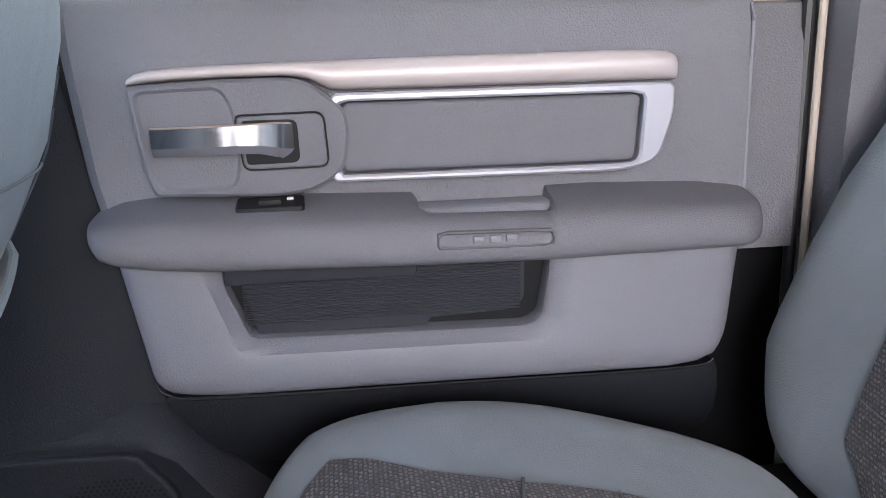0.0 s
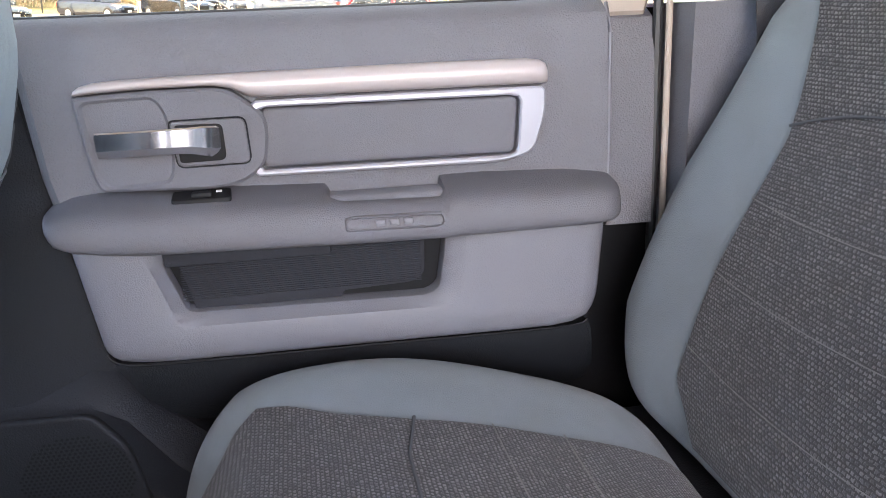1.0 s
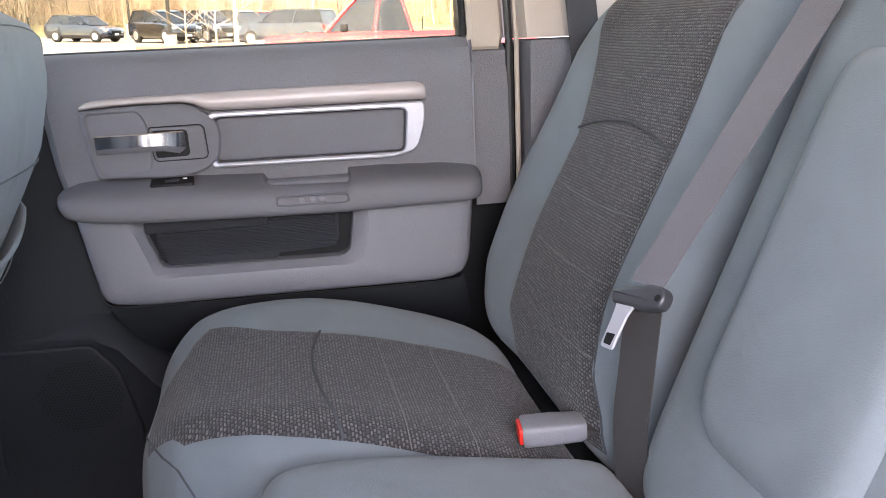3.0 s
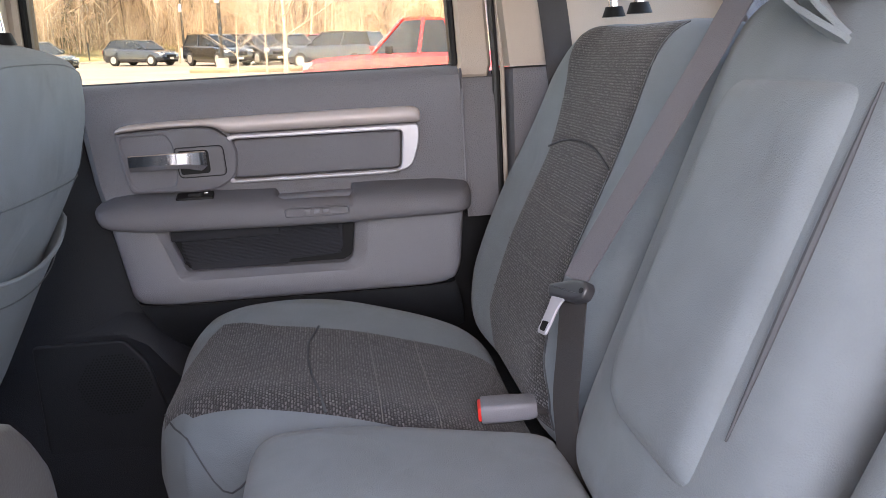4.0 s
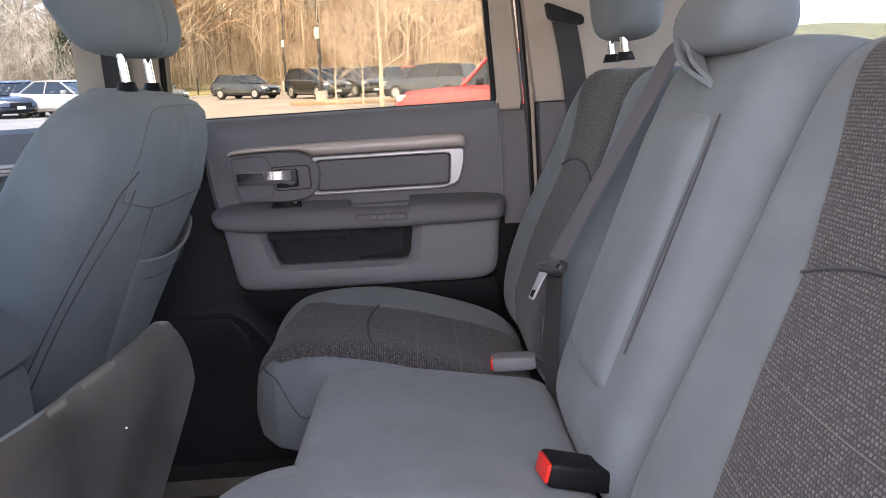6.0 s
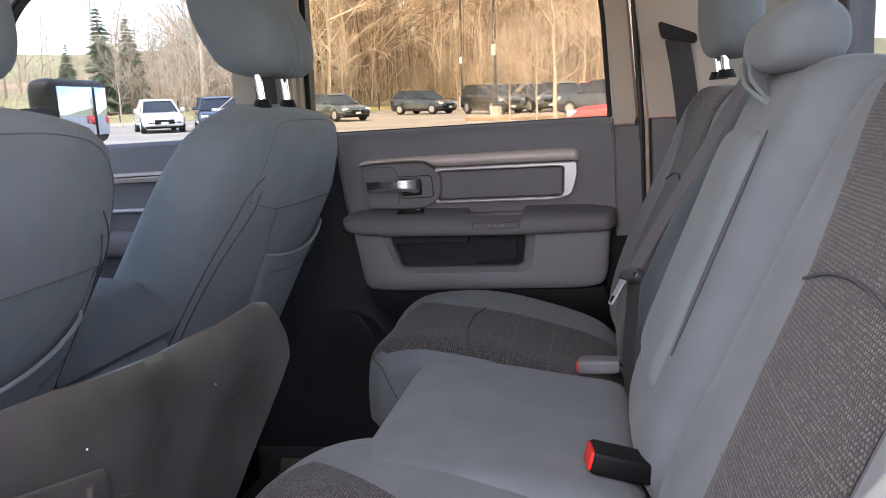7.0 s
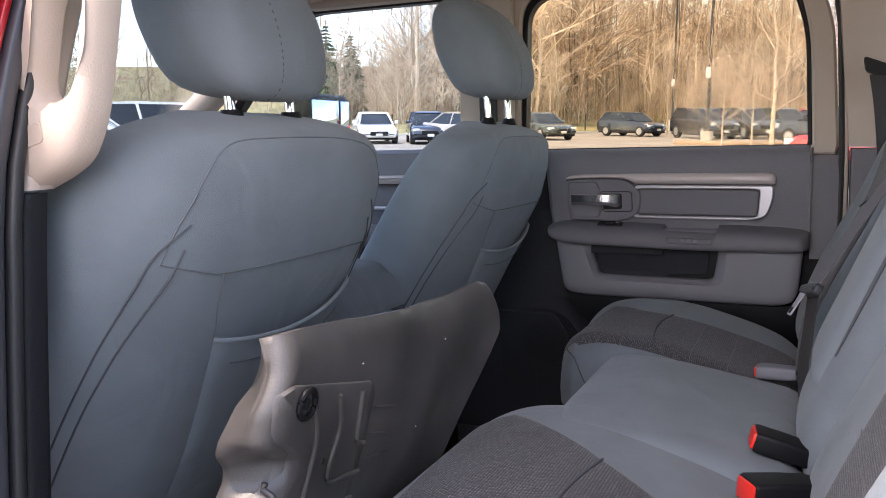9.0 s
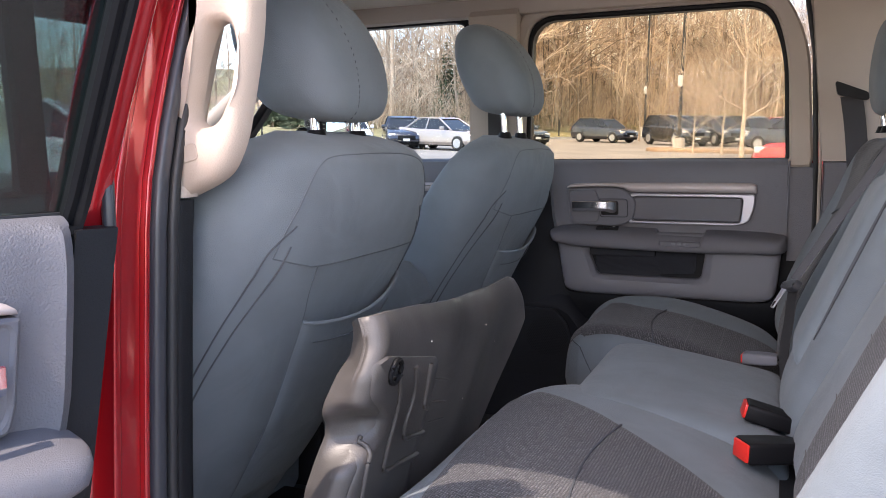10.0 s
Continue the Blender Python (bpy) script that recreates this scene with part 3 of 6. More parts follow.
# ---- cab: fixed trim round the door ----
solo("b_pillar_trim_upper", extrude_section([(0.90, 1.352), (0.90, 1.80), (0.86, 1.80), (0.815, 1.76), (0.82, 1.352)], -0.525, -0.384, 3), BEIGE, "beige upper door pillar cover", kind="structure")
solo("b_pillar_trim_lower", loft([[(x, y, z) for x, y in ((-0.5, 0.93), (-0.5, 0.83), (-0.46, 0.81), (-0.33, 0.815), (door_front(z) - 0.006, 0.842), (door_front(z) - 0.006, 0.93))] for z in (0.9, 1.0, 1.15, 1.28, 1.349)]), CHARCOAL, "grey lower door pillar cover", kind="structure")
solo("c_pillar_seal", tube([(0.383, 0.846, 1.0), (0.383, 0.842, 1.35), (0.372, 0.846, 1.62), (0.345, 0.852, 1.79)], 0.006, 8), RUBBER, "black rubber door seal", kind="structure")
solo("c_pillar_bead", tube([(0.393, 0.838, 1.0), (0.393, 0.834, 1.35), (0.382, 0.838, 1.62), (0.355, 0.846, 1.79)], 0.004, 8), BEIGE, "beige seal bead beside the door", kind="structure")
solo("c_pillar_trim_upper", extrude_section([(0.93, 1.352), (0.93, 1.80), (0.845, 1.80), (0.80, 1.75), (0.785, 1.352)], lambda z: 0.396 - 0.04 * max(0, z - 1.5) / 0.3, 0.78, 3), BEIGE, "beige upper rear pillar cover", kind="structure")
solo("c_pillar_trim_lower", extrude_section([(0.93, 0.7), (0.93, 1.349), (0.79, 1.349), (0.82, 0.7)], 0.402, 0.78, 2), PANEL, "grey lower rear pillar cover", kind="structure")
# added black sheet that stands in for the shade between door and body
solo("door_gap_panel", box((0.15, 0.872, 0.7), (0.40, 0.912, 1.345), 0.003), BLACK, "added black sheet for the shaded gap behind the door edge", kind="structure")

# speaker and sill in front of the seat
def sill_top(x):
    return lerp([(-0.5, 0.99), (-0.27, 0.985), (-0.235, 0.965), (-0.19, 0.905), (-0.14, 0.86), (0.35, 0.80)], x)


sill = solo("sill_trim", loft([[(x, 0.93, 0.60), (x, 0.80, 0.60), (x, 0.805, 0.70), (x, 0.815, sill_top(x) - 0.16), (x, 0.818, sill_top(x) - 0.05), (x, 0.812, sill_top(x) - 0.036), (x, 0.815, sill_top(x) - 0.026), (x, 0.836, sill_top(x)), (x, 0.846, sill_top(x) + 0.012), (x, 0.93, sill_top(x) + 0.015)] for x in (-0.66, -0.50, -0.42, -0.34, -0.29, -0.27, -0.25, -0.235, -0.21, -0.19, -0.165, -0.14, 0.0, 0.35)]), CHARCOAL, "grey moulded sill trim beside the floor", kind="structure")
spk = rounded([(-0.42, 0.945), (-0.272, 0.943), (-0.238, 0.90), (-0.213, 0.80), (-0.22, 0.70), (-0.42, 0.70)], 0.012)
speaker = thing("speaker_grille", (-0.29, 0.82, 0.85), "dark perforated speaker grille low beside the door", "speaker")
part("grille_plate", slab(spk, 0.809, 0.83, 0.004), DARK, speaker)
dots = bmesh.new()
for i in range(26):
    for j in range(30):
        x, z = -0.36 + i * 0.0055 + (j % 2) * 0.00275, 0.80 + j * 0.0045
        if (x + 0.295) ** 2 / 0.06**2 + (z - 0.865) ** 2 / 0.055**2 < 1:
            bmesh.ops.create_circle(dots, cap_ends=True, segments=6, radius=0.0017, matrix=pose(x, 0.8084, z, 90, 0, 0))
tagged(part("grille_mesh", dots, BLACK, speaker), kind="stuff")

# ---- cab: shell ----
floor = solo("cab_floor", box((-1.9, -0.83, 0.56), (0.8, 0.93, 0.62), 0.01), CARPET, "dark carpeted cab floor", kind="structure")
solo("ceiling", loft([[(x, y, 1.80 + 0.05 * (1 - (y / 0.93) ** 2)) for y in [-0.75 + 1.68 * k / 16 for k in range(17)]] + [(x, y, 1.90) for y in [0.93 - 1.68 * k / 16 for k in range(17)]] for x in (-0.95, -0.5, 0, 0.4, 0.8)]), HEADLINER, "beige cloth headliner", kind="structure")
solo("roof_skin", box((-0.95, -0.795, 1.902), (0.82, 0.95, 1.93), 0.02, 3), RED, "red painted cab roof", kind="structure")
solo("roof_rail_right", box((-1.0, 0.835, 1.76), (0.8, 0.94, 1.90), 0.015), BEIGE, "beige roof rail cover above the doors", kind="structure")
solo("roof_rail_left", box((-1.0, -0.80, 1.775), (0.8, -0.73, 1.90), 0.012), RED, "red roof rail above the open door", kind="structure")
# rear wall with its window
rw_o = [(-0.84, 0.62), (-0.84, 1.9), (0.93, 1.9), (0.93, 0.62)]
rw_i = rounded([(-0.66, 1.40), (-0.62, 1.76), (0.70, 1.76), (0.74, 1.40)], 0.05)
bm = frame_slab(rw_o, rw_i, (0.04, 1.58), 0.0, 0.05, 0.004, 96)
for v in bm.verts:
    v.co = Vector((0.76 + v.co.y, v.co.x, v.co.z))
solo("wall_rear", bm, PANEL, "grey cab rear wall with its window opening", kind="structure")
bm = slab(grow(rw_i, 0.01), 0.02, 0.024, 0.0005)
for v in bm.verts:
    v.co = Vector((0.76 + v.co.y, v.co.x, v.co.z))
rear_glass = solo("window_rear", bm, CLEAR, "clear rear cab window", kind="structure")
rear_glass.visible_shadow = False
# open side of the cab: rocker, rear quarter
solo("rocker_left", box((-0.34, -0.86, 0.5), (0.8, -0.76, 0.66), 0.012), RED, "red door sill with black tread", kind="structure")
solo("quarter_left", loft([[(x, y, z) for x, y in ((0.62 - 0.12 * max(0, (z - 1.3)) / 0.5, -0.84), (0.82, -0.86), (0.82, -0.78), (0.64 - 0.12 * max(0, (z - 1.3)) / 0.5, -0.78))] for z in (0.6, 1.0, 1.3, 1.6, 1.85)]), RED, "red rear body quarter beside the seat", kind="structure")
solo("quarter_trim_left", loft([[(x, y, z) for x, y in ((0.645 - 0.12 * max(0, (z - 1.3)) / 0.5, -0.778), (0.78, -0.778), (0.78, -0.74), (0.665 - 0.12 * max(0, (z - 1.3)) / 0.5, -0.74))] for z in (0.6, 1.0, 1.3, 1.6, 1.82)]), BEIGE, "beige rear quarter cover beside the seat", kind="structure")

# ---- cab: near door pillar ----
def strip(name, x0, x1, y0, y1, mat, label, bevel=0.006, z0=0.51, z1=1.80):
    """An upright of the door opening, leaning inwards above the belt line; y as at z = 1.2."""
    rings = []
    for k in range(25):
        z = z0 + (z1 - z0) * k / 24
        d = lerp([(0.5, -0.03), (1.05, -0.010), (1.2, 0.0), (1.33, 0.010), (1.38, 0.018), (1.44, 0.034), (1.495, 0.051), (1.556, 0.073), (1.8, 0.17)], z)
        rings.append([(x + d * 0.1, y + d, z) for x, y in rounded([(x0, y0), (x0, y1), (x1, y1), (x1, y0)], bevel, 3)])
    return solo(name, loft(rings), mat, label, kind="structure")


strip("b_pillar_red", -0.38, -0.297, -0.818, -0.775, RED, "glossy red painted door pillar", 0.008)
strip("b_pillar_ridge", -0.37, -0.291, -0.823, -0.812, RED, "raised red edge of the door pillar", 0.003)
strip("b_pillar_lip", -0.37, -0.291, -0.779, -0.771, RED, "raised red lip beside the door seal", 0.003)
strip("b_pillar_seal_grey", -0.36, -0.285, -0.769, -0.750, SEAL_GREY, "glossy grey rubber door seal", 0.007)
strip("b_pillar_seal_black", -0.36, -0.282, -0.748, -0.735, RUBBER, "black rubber door seal", 0.006)
strip("b_pillar_cover_lower", -0.38, -0.286, -0.733, -0.705, DARK, "dark lower door pillar cover", 0.008, 0.51, 1.345)
strip("b_pillar_cover_upper", -0.42, -0.284, -0.733, -0.70, BEIGE, "cream upper door pillar cover", 0.01, 1.348, 1.80)
grab = thing("grab_handle", (-0.24, -0.765, 1.5), "cream moulded grab handle on the door pillar", "grab handle")
handle_out = rounded([(-0.300, 1.345), (-0.262, 1.360), (-0.238, 1.374), (-0.219, 1.408), (-0.205, 1.467), (-0.194, 1.519), (-0.190, 1.56), (-0.190, 1.62), (-0.20, 1.68), (-0.25, 1.70), (-0.275, 1.70), (-0.262, 1.56), (-0.282, 1.46), (-0.300, 1.41)], [0.004, 0.02, 0.03, 0.03, 0.04, 0.04, 0.04, 0.03, 0.03, 0.02, 0.01, 0.01, 0.01, 0.01], 5)
handle_in = rounded([(-0.262, 1.421), (-0.277, 1.430), (-0.278, 1.445), (-0.264, 1.50), (-0.250, 1.530), (-0.235, 1.536), (-0.219, 1.532), (-0.212, 1.510), (-0.217, 1.468), (-0.240, 1.427)], 0.010, 5)
part("grip", frame_slab(handle_out, handle_in, (-0.258, 1.48), -0.715, -0.682, 0.009, 144), BEIGE, grab, "cream moulded grip", 60)
part("screw_cover", slab(rounded([(-0.285, 1.384), (-0.288, 1.402), (-0.266, 1.408), (-0.262, 1.390)], 0.006), -0.7162, -0.714, 0.0008), BEIGE, grab)

# ---- cab: front half ----
fd = thing("front_passenger_door", (-0.9, 0.83, 1.0), "closed grey front door with silver trim bar", "vehicle door")
part("upper_panel", extrude_section([(0.92, 0.7), (0.92, 1.362), (0.87, 1.365), (0.85, 1.355), (0.842, 1.33), (0.836, 1.2), (0.836, 0.7)], -1.45, -0.53, 3), PANEL, fd)
part("top_bar", slab(rounded([(-1.2, 1.272), (-1.2, 1.293), (-0.56, 1.296), (-0.56, 1.272)], 0.006), 0.815, 0.835, 0.005), SATIN, fd)
part("lower_bar", slab(rounded([(-1.1, 1.200), (-1.1, 1.209), (-0.58, 1.209), (-0.58, 1.200)], 0.003), 0.818, 0.835, 0.003), SILVER, fd)
part("armrest", box((-1.2, 0.76, 1.10), (-0.56, 0.835, 1.16), 0.02, 3), SOFT_PANEL, fd)
fw = rounded([(-1.38, 1.36), (-1.05, 1.755), (-0.545, 1.755), (-0.53, 1.36)], [0.01, 0.08, 0.05, 0.01], 6)
part("window_frame", frame_slab(rounded([(-1.42, 1.352), (-1.07, 1.775), (-0.53, 1.775), (-0.515, 1.352)], [0.01, 0.08, 0.05, 0.01], 6), fw, (-0.85, 1.55), 0.862, 0.9, 0.004, 128), BLACK, fd)
g = part("window_glass", slab(grow(fw, 0.008), 0.878, 0.882, 0.0005), CLEAR, fd)
g.visible_shadow = False
part("outer_skin", box((-1.45, 0.915, 0.62), (-0.40, 0.94, 1.352), 0.01), RED, fd)

fdl = thing("front_driver_door", (-0.9, -0.83, 1.0), "closed front door beside the driver seat", "vehicle door")
part("upper_panel", box((-1.45, -0.812, 0.7), (-0.42, -0.735, 1.33), 0.015), PANEL, fdl)
part("outer_skin", box((-1.45, -0.838, 0.62), (-0.44, -0.815, 1.32), 0.01), RED, fdl)
flw = rounded([(-1.38, 1.36), (-1.05, 1.755), (-0.42, 1.755), (-0.40, 1.36)], [0.01, 0.08, 0.05, 0.01], 6)
part("window_frame", frame_slab(rounded([(-1.42, 1.352), (-1.07, 1.775), (-0.40, 1.775), (-0.385, 1.352)], [0.01, 0.08, 0.05, 0.01], 6), flw, (-0.85, 1.55), -0.835, -0.80, 0.004, 128), BLACK, fdl)
g = part("window_glass", slab(grow(flw, 0.008), -0.82, -0.816, 0.0005), CLEAR, fdl)
g.visible_shadow = False

solo("dashboard", loft([[(x, y, z) for y, z in rounded([(-0.8, 0.9), (-0.8, 1.30 + t), (0.88, 1.30 + t), (0.88, 0.9)], 0.04, 4)] for x, t in ((-1.75, 0.02), (-1.4, 0.05), (-1.25, 0.04), (-1.12, -0.08))]), DARK, "dark dashboard top below the windscreen", kind="structure")
for nm, y0, y1 in (("a_pillar_right", 0.80, 0.76), ("a_pillar_left", -0.78, -0.70)):
    solo(nm, tube([(-1.62, y0 * 1.03, 1.33), (-1.3, y0, 1.55), (-0.97, y1, 1.80)], [0.045, 0.042, 0.04], 10), BEIGE, "beige windscreen pillar cover", kind="structure")
solo("header_rail", box((-1.02, -0.8, 1.78), (-0.92, 0.85, 1.86), 0.02), BEIGE, "beige rail above the windscreen", kind="structure")
bm = bmesh.new()
vs = [bm.verts.new(p) for p in ((-1.64, -0.8, 1.33), (-1.64, 0.86, 1.33), (-0.96, 0.8, 1.83), (-0.96, -0.76, 1.83))]
f = bm.faces.new(vs)
bm.normal_update()
bmesh.ops.solidify(bm, geom=[f], thickness=0.004)
ws = solo("windscreen", bm, CLEAR, "clear sloping windscreen", kind="structure")
ws.visible_shadow = False
rvm = thing("rear_view_mirror", (-1.18, 0.0, 1.72), "black rear-view mirror under the headliner", "mirror")
part("housing", box((-1.20, -0.13, 1.69), (-1.165, 0.11, 1.755), 0.012, 3), BLACK, rvm)
part("stalk", tube([(-1.19, 0, 1.74), (-1.16, 0, 1.80)], 0.008, 8), BLACK, rvm)

mirror = thing("side_mirror", (-1.12, 1.13, 1.47), "tall black tow mirror outside the front door", "mirror")
part("housing", box((-1.20, 1.0, 1.370), (-1.115, 1.27, 1.548), 0.03, 4), BLACK, mirror)
part("mirror_glass", box((-1.118, 1.022, 1.392), (-1.112, 1.18, 1.526), 0.0025), MIRROR, mirror)
part("spot_glass", box((-1.118, 1.192, 1.392), (-1.112, 1.248, 1.526), 0.0025), MIRROR, mirror)
part("arm", tube([(-1.15, 0.93, 1.44), (-1.15, 1.04, 1.45)], 0.03, 10), BLACK, mirror)
part("outer_frame", frame_slab(rounded([(-0.40, 1.342), (-0.392, 1.80), (0.292, 1.80), (0.36, 1.65), (0.379, 1.342)], [0.01, 0.09, 0.09, 0.2, 0.01], 8), grow(frame_out, -0.004), win_c, 0.902, 0.925, 0.004, 128), RED, door, "red painted window frame")
part("front_jamb", extrude_section([(0.93, 0.7), (0.93, 1.35), (0.845, 1.345), (0.85, 0.7)], lambda z: door_front(z) - 0.042, lambda z: door_front(z) - 0.004, 1), DARK, door)
open_door = copy_thing(door, Matrix.Translation((-0.234, -0.875, 0.985)) @ pose(0, 0, 0, 0, 0, -111) @ Matrix.Diagonal((1, -1, 1, 1)))
open_door.name = "rear_driver_door"
tagged(open_door, "wide open rear door with red outer skin", "vehicle door")
for child in open_door.children:
    kind_ = child.name.split(".")[0]
    if kind_ in ("inner_surround", "outer_frame"):
        bpy.data.objects.remove(child)
    elif kind_ == "window_glass":
        child.material_slots[0].link = "OBJECT"
        child.material_slots[0].material = DARK_GLASS
        child["label"] = "dark privacy glass"


def open_part(name, bm, mat, label):
    """A part of the open door, given where it would stand on the closed one."""
    ob = new(name, mesh_of(name, bm, mat))
    ob.parent = open_door
    ob.location = (0.33, -0.83, -1.0)
    ob["label"] = label
    return ob


surround_o = rounded([(-0.378, 1.342), (-0.371, 1.785), (0.29, 1.785), (0.345, 1.65), (0.36, 1.342)], [0.01, 0.09, 0.09, 0.2, 0.01], 8)
open_part("window_surround", frame_slab(surround_o, grow(frame_out, -0.004), win_c, 0.85, 0.90, 0.006, 128), BLACK, "black window surround")
open_part("red_frame", frame_slab(grow(surround_o, 0.016), grow(frame_out, 0.024), win_c, 0.902, 0.925, 0.004, 128), RED, "red painted window frame")
for x0, y0, y1 in ((-0.402, 0.868, 0.890), (-0.409, 0.894, 0.925)):
    open_part("red_edge", loft([[(x + 0.008 * f, y, 1.345 + 0.45 * f) for x, y in rounded([(x0, y0), (x0, y1), (-0.380, y1), (-0.380, y0)], 0.005, 3)] for f in (0, 0.25, 0.5, 0.75, 1)]), RED, "red painted end of the window frame")
open_part("lock_pin", tube([(-0.342, 0.86, 1.34), (-0.342, 0.86, 1.405), (-0.342, 0.86, 1.412)], [0.006, 0.007, 0.004], 10), SEAL_GREY, "grey lock pin")
for child in open_door.children:
    if child.name.split(".")[0] in ("window_glass", "window_frame", "window_surround", "red_frame", "red_edge"):
        child.data = child.data.copy()
        for v in child.data.vertices:
            v.co.y -= 0.40 * max(0.0, v.co.z - 1.35)
            v.co.x += 0.061 - 0.15 * max(0.0, v.co.z - 1.35)
hinge = thing("door_hinge", (-0.29, -0.83, 1.37), "black steel door hinge on the red pillar", "hinge")
part("leaf", box((-0.325, -0.842, 1.335), (-0.285, -0.824, 1.40), 0.003), BLACK, hinge)
part("pin", tube([(-0.288, -0.845, 1.325), (-0.288, -0.845, 1.41)], 0.008, 10), BLACK, hinge)


# ---- rear bench ----
ACROSS = (0, -1, 0)
UP = Vector((0.39, 0, 0.921))
OFF = Vector((-0.921, 0, 0.39))
UPW = Vector((0.44, 0, 0.898))
OFFW = Vector((-0.898, 0, 0.44))


# narrow passenger part
p_half = lambda v: (-lerp([(0, 0.745), (0.2, 0.81), (0.5, 0.805), (0.8, 0.768), (0.93, 0.715), (1, 0.66)], v), -lerp([(0, 0.28), (0.85, 0.285), (1, 0.32)], v))


def p_relief(u, v):
    return 0.022 * math.exp(-((u + 0.80) / 0.28) ** 2) + 0.004 * math.exp(-((u - 0.80) / 0.22) ** 2) - 0.004 * math.cos(v * 9)


pb = Pad(Vector((0.287, 0, 0.93)) - OFF * 0.10, ACROSS, UP * 0.54, p_half, 0.10, 7, 9, 0.42, p_relief, 0.07)
seat_p = thing("rear_passenger_seat", (0.1, 0.52, 0.85), "grey cloth rear seat with dark woven inserts", "car seat", "rear bench")
part("backrest", pb.body(48, 48), FABRIC, seat_p, "grey cloth backrest")


def u_at(pad, v, y):
    lo, hi = pad.half(v)
    return 2 * (-y - lo) / (hi - lo) - 1


def insert(pad, seat, y_out, y_in, v_lo, v_mid, v_hi, arch, rows, mat, lift=0.004):
    a, b = (lambda v: u_at(pad, v, lerp(y_out, v))), (lambda v: u_at(pad, v, lerp(y_in, v)))
    mid = lambda k: v_mid + arch * (1 - (2 * k - 1) ** 2)
    low = part("lower_insert", pad.patch(a, b, v_lo, mid, lift), mat, seat, "dark woven insert")
    part("upper_insert", pad.patch(a, b, lambda k: mid(k) + 0.0015, v_hi, lift), mat, seat, "dark woven insert")
    part("arch_seam", pad.seam([(a(mid(k / 20)) + (b(mid(k / 20)) - a(mid(k / 20))) * k / 20, mid(k / 20)) for k in range(21)], 0.0015, lift + 0.0003), THREAD, seat)
    for k in range(2):
        fn = a if k == 0 else b
        part("side_seam", pad.seam([(fn(v_lo + (v_hi - v_lo) * i / 30), v_lo + (v_hi - v_lo) * i / 30) for i in range(31)], 0.0014, 0.0), THREAD, seat)
    for v in rows:
        bow = 0.012
        part("quilt_seam", pad.seam([(a(v) + (b(v) - a(v)) * k / 16, v - bow * (1 - (2 * k / 16 - 1) ** 2)) for k in range(17)], 0.0006, lift - 0.0001), QUILT_THREAD, low)


insert(pb, seat_p, [(0, 0.57), (0.09, 0.59), (0.14, 0.624), (0.35, 0.627), (0.6, 0.618), (0.85, 0.652), (1, 0.66)], [(0, 0.30), (0.12, 0.316), (0.18, 0.339), (0.3, 0.357), (1, 0.356)], 0.05, 0.618, 0.965, 0.04, (0.205, 0.345, 0.485), WOVEN)

c_half = lambda v: (-lerp([(0, 0.70), (0.12, 0.775), (0.35, 0.795), (0.55, 0.79), (0.75, 0.78), (0.88, 0.768), (1, 0.74)], v), -lerp([(0, 0.50), (0.05, 0.42), (0.12, 0.365), (0.3, 0.315), (0.45, 0.30), (0.7, 0.26), (1, 0.25)], v))


def c_relief(u, v):
    return 0.024 * math.exp(-((u + 0.74) / 0.3) ** 2) + 0.01 * math.exp(-((u - 0.85) / 0.25) ** 2) + 0.004 - 0.012 * v - 0.045 * ease(0.4, 0.95, v)


pc = Pad((-0.165, 0, 0.845), ACROSS, (0.50, 0, 0), c_half, 0.149, 7, 5, 0.45, c_relief, 0.02)
part("cushion", pc.body(110, 110), FABRIC, seat_p, "grey cloth seat cushion")
ca = lambda v: u_at(pc, v, lerp([(0, 0.54), (0.05, 0.56), (0.09, 0.605), (0.12, 0.645), (0.16, 0.665), (0.22, 0.655), (0.306, 0.632), (0.45, 0.61), (0.7, 0.60), (1, 0.6)], v))
cb = lambda v: u_at(pc, v, lerp([(0, 0.52), (0.05, 0.44), (0.144, 0.388), (0.3, 0.357), (0.46, 0.336), (0.77, 0.29), (1, 0.27)], v))
ins = part("cushion_insert", pc.patch(ca, cb, 0.05, 0.99, 0.004, 60, 110), WOVEN, seat_p, "dark woven insert")
part("cross_seam", pc.seam([(ca(v) + (cb(v) - ca(v)) * k / 16, v) for k in range(17) for v in [lerp([(0, 0.446), (4, 0.42), (8, 0.42), (12, 0.435), (16, 0.464)], k)]], 0.0018, 0.0046), THREAD, ins)
for v0 in (0.588, 0.722):
    part("quilt_seam", pc.seam([(ca(v) + (cb(v) - ca(v)) * k / 16, v) for k in range(17) for v in [v0 + 0.006 * k / 16]], 0.0007, 0.0042), QUILT_THREAD, ins)
part("edge_seam", pc.seam([(u_at(pc, v, y), v) for y, v in [(0.315 + 0.22 * (1 - k / 24) ** 3, 0.02 + 0.5 * (k / 24) ** 1.4) for k in range(25)]], 0.0014, 0.001), THREAD, seat_p)


# wide part: middle place and driver-side place
W_BASE = Vector((0.298, 0, 0.93))
d_half = lambda v: (-lerp([(0, -0.11), (1, -0.11)], v), -lerp([(0, -0.69), (0.25, -0.735), (0.6, -0.735), (0.8, -0.705), (0.93, -0.665), (1, -0.61)], v))
db = Pad(W_BASE - OFFW * 0.122, ACROSS, UPW * 0.575, d_half, 0.10, 8, 9, 0.42, lambda u, v: 0.024 * math.exp(-((u + 0.95) / 0.22) ** 2) + 0.075 * math.exp(-((u - 0.87) / 0.18) ** 2), 0.07)
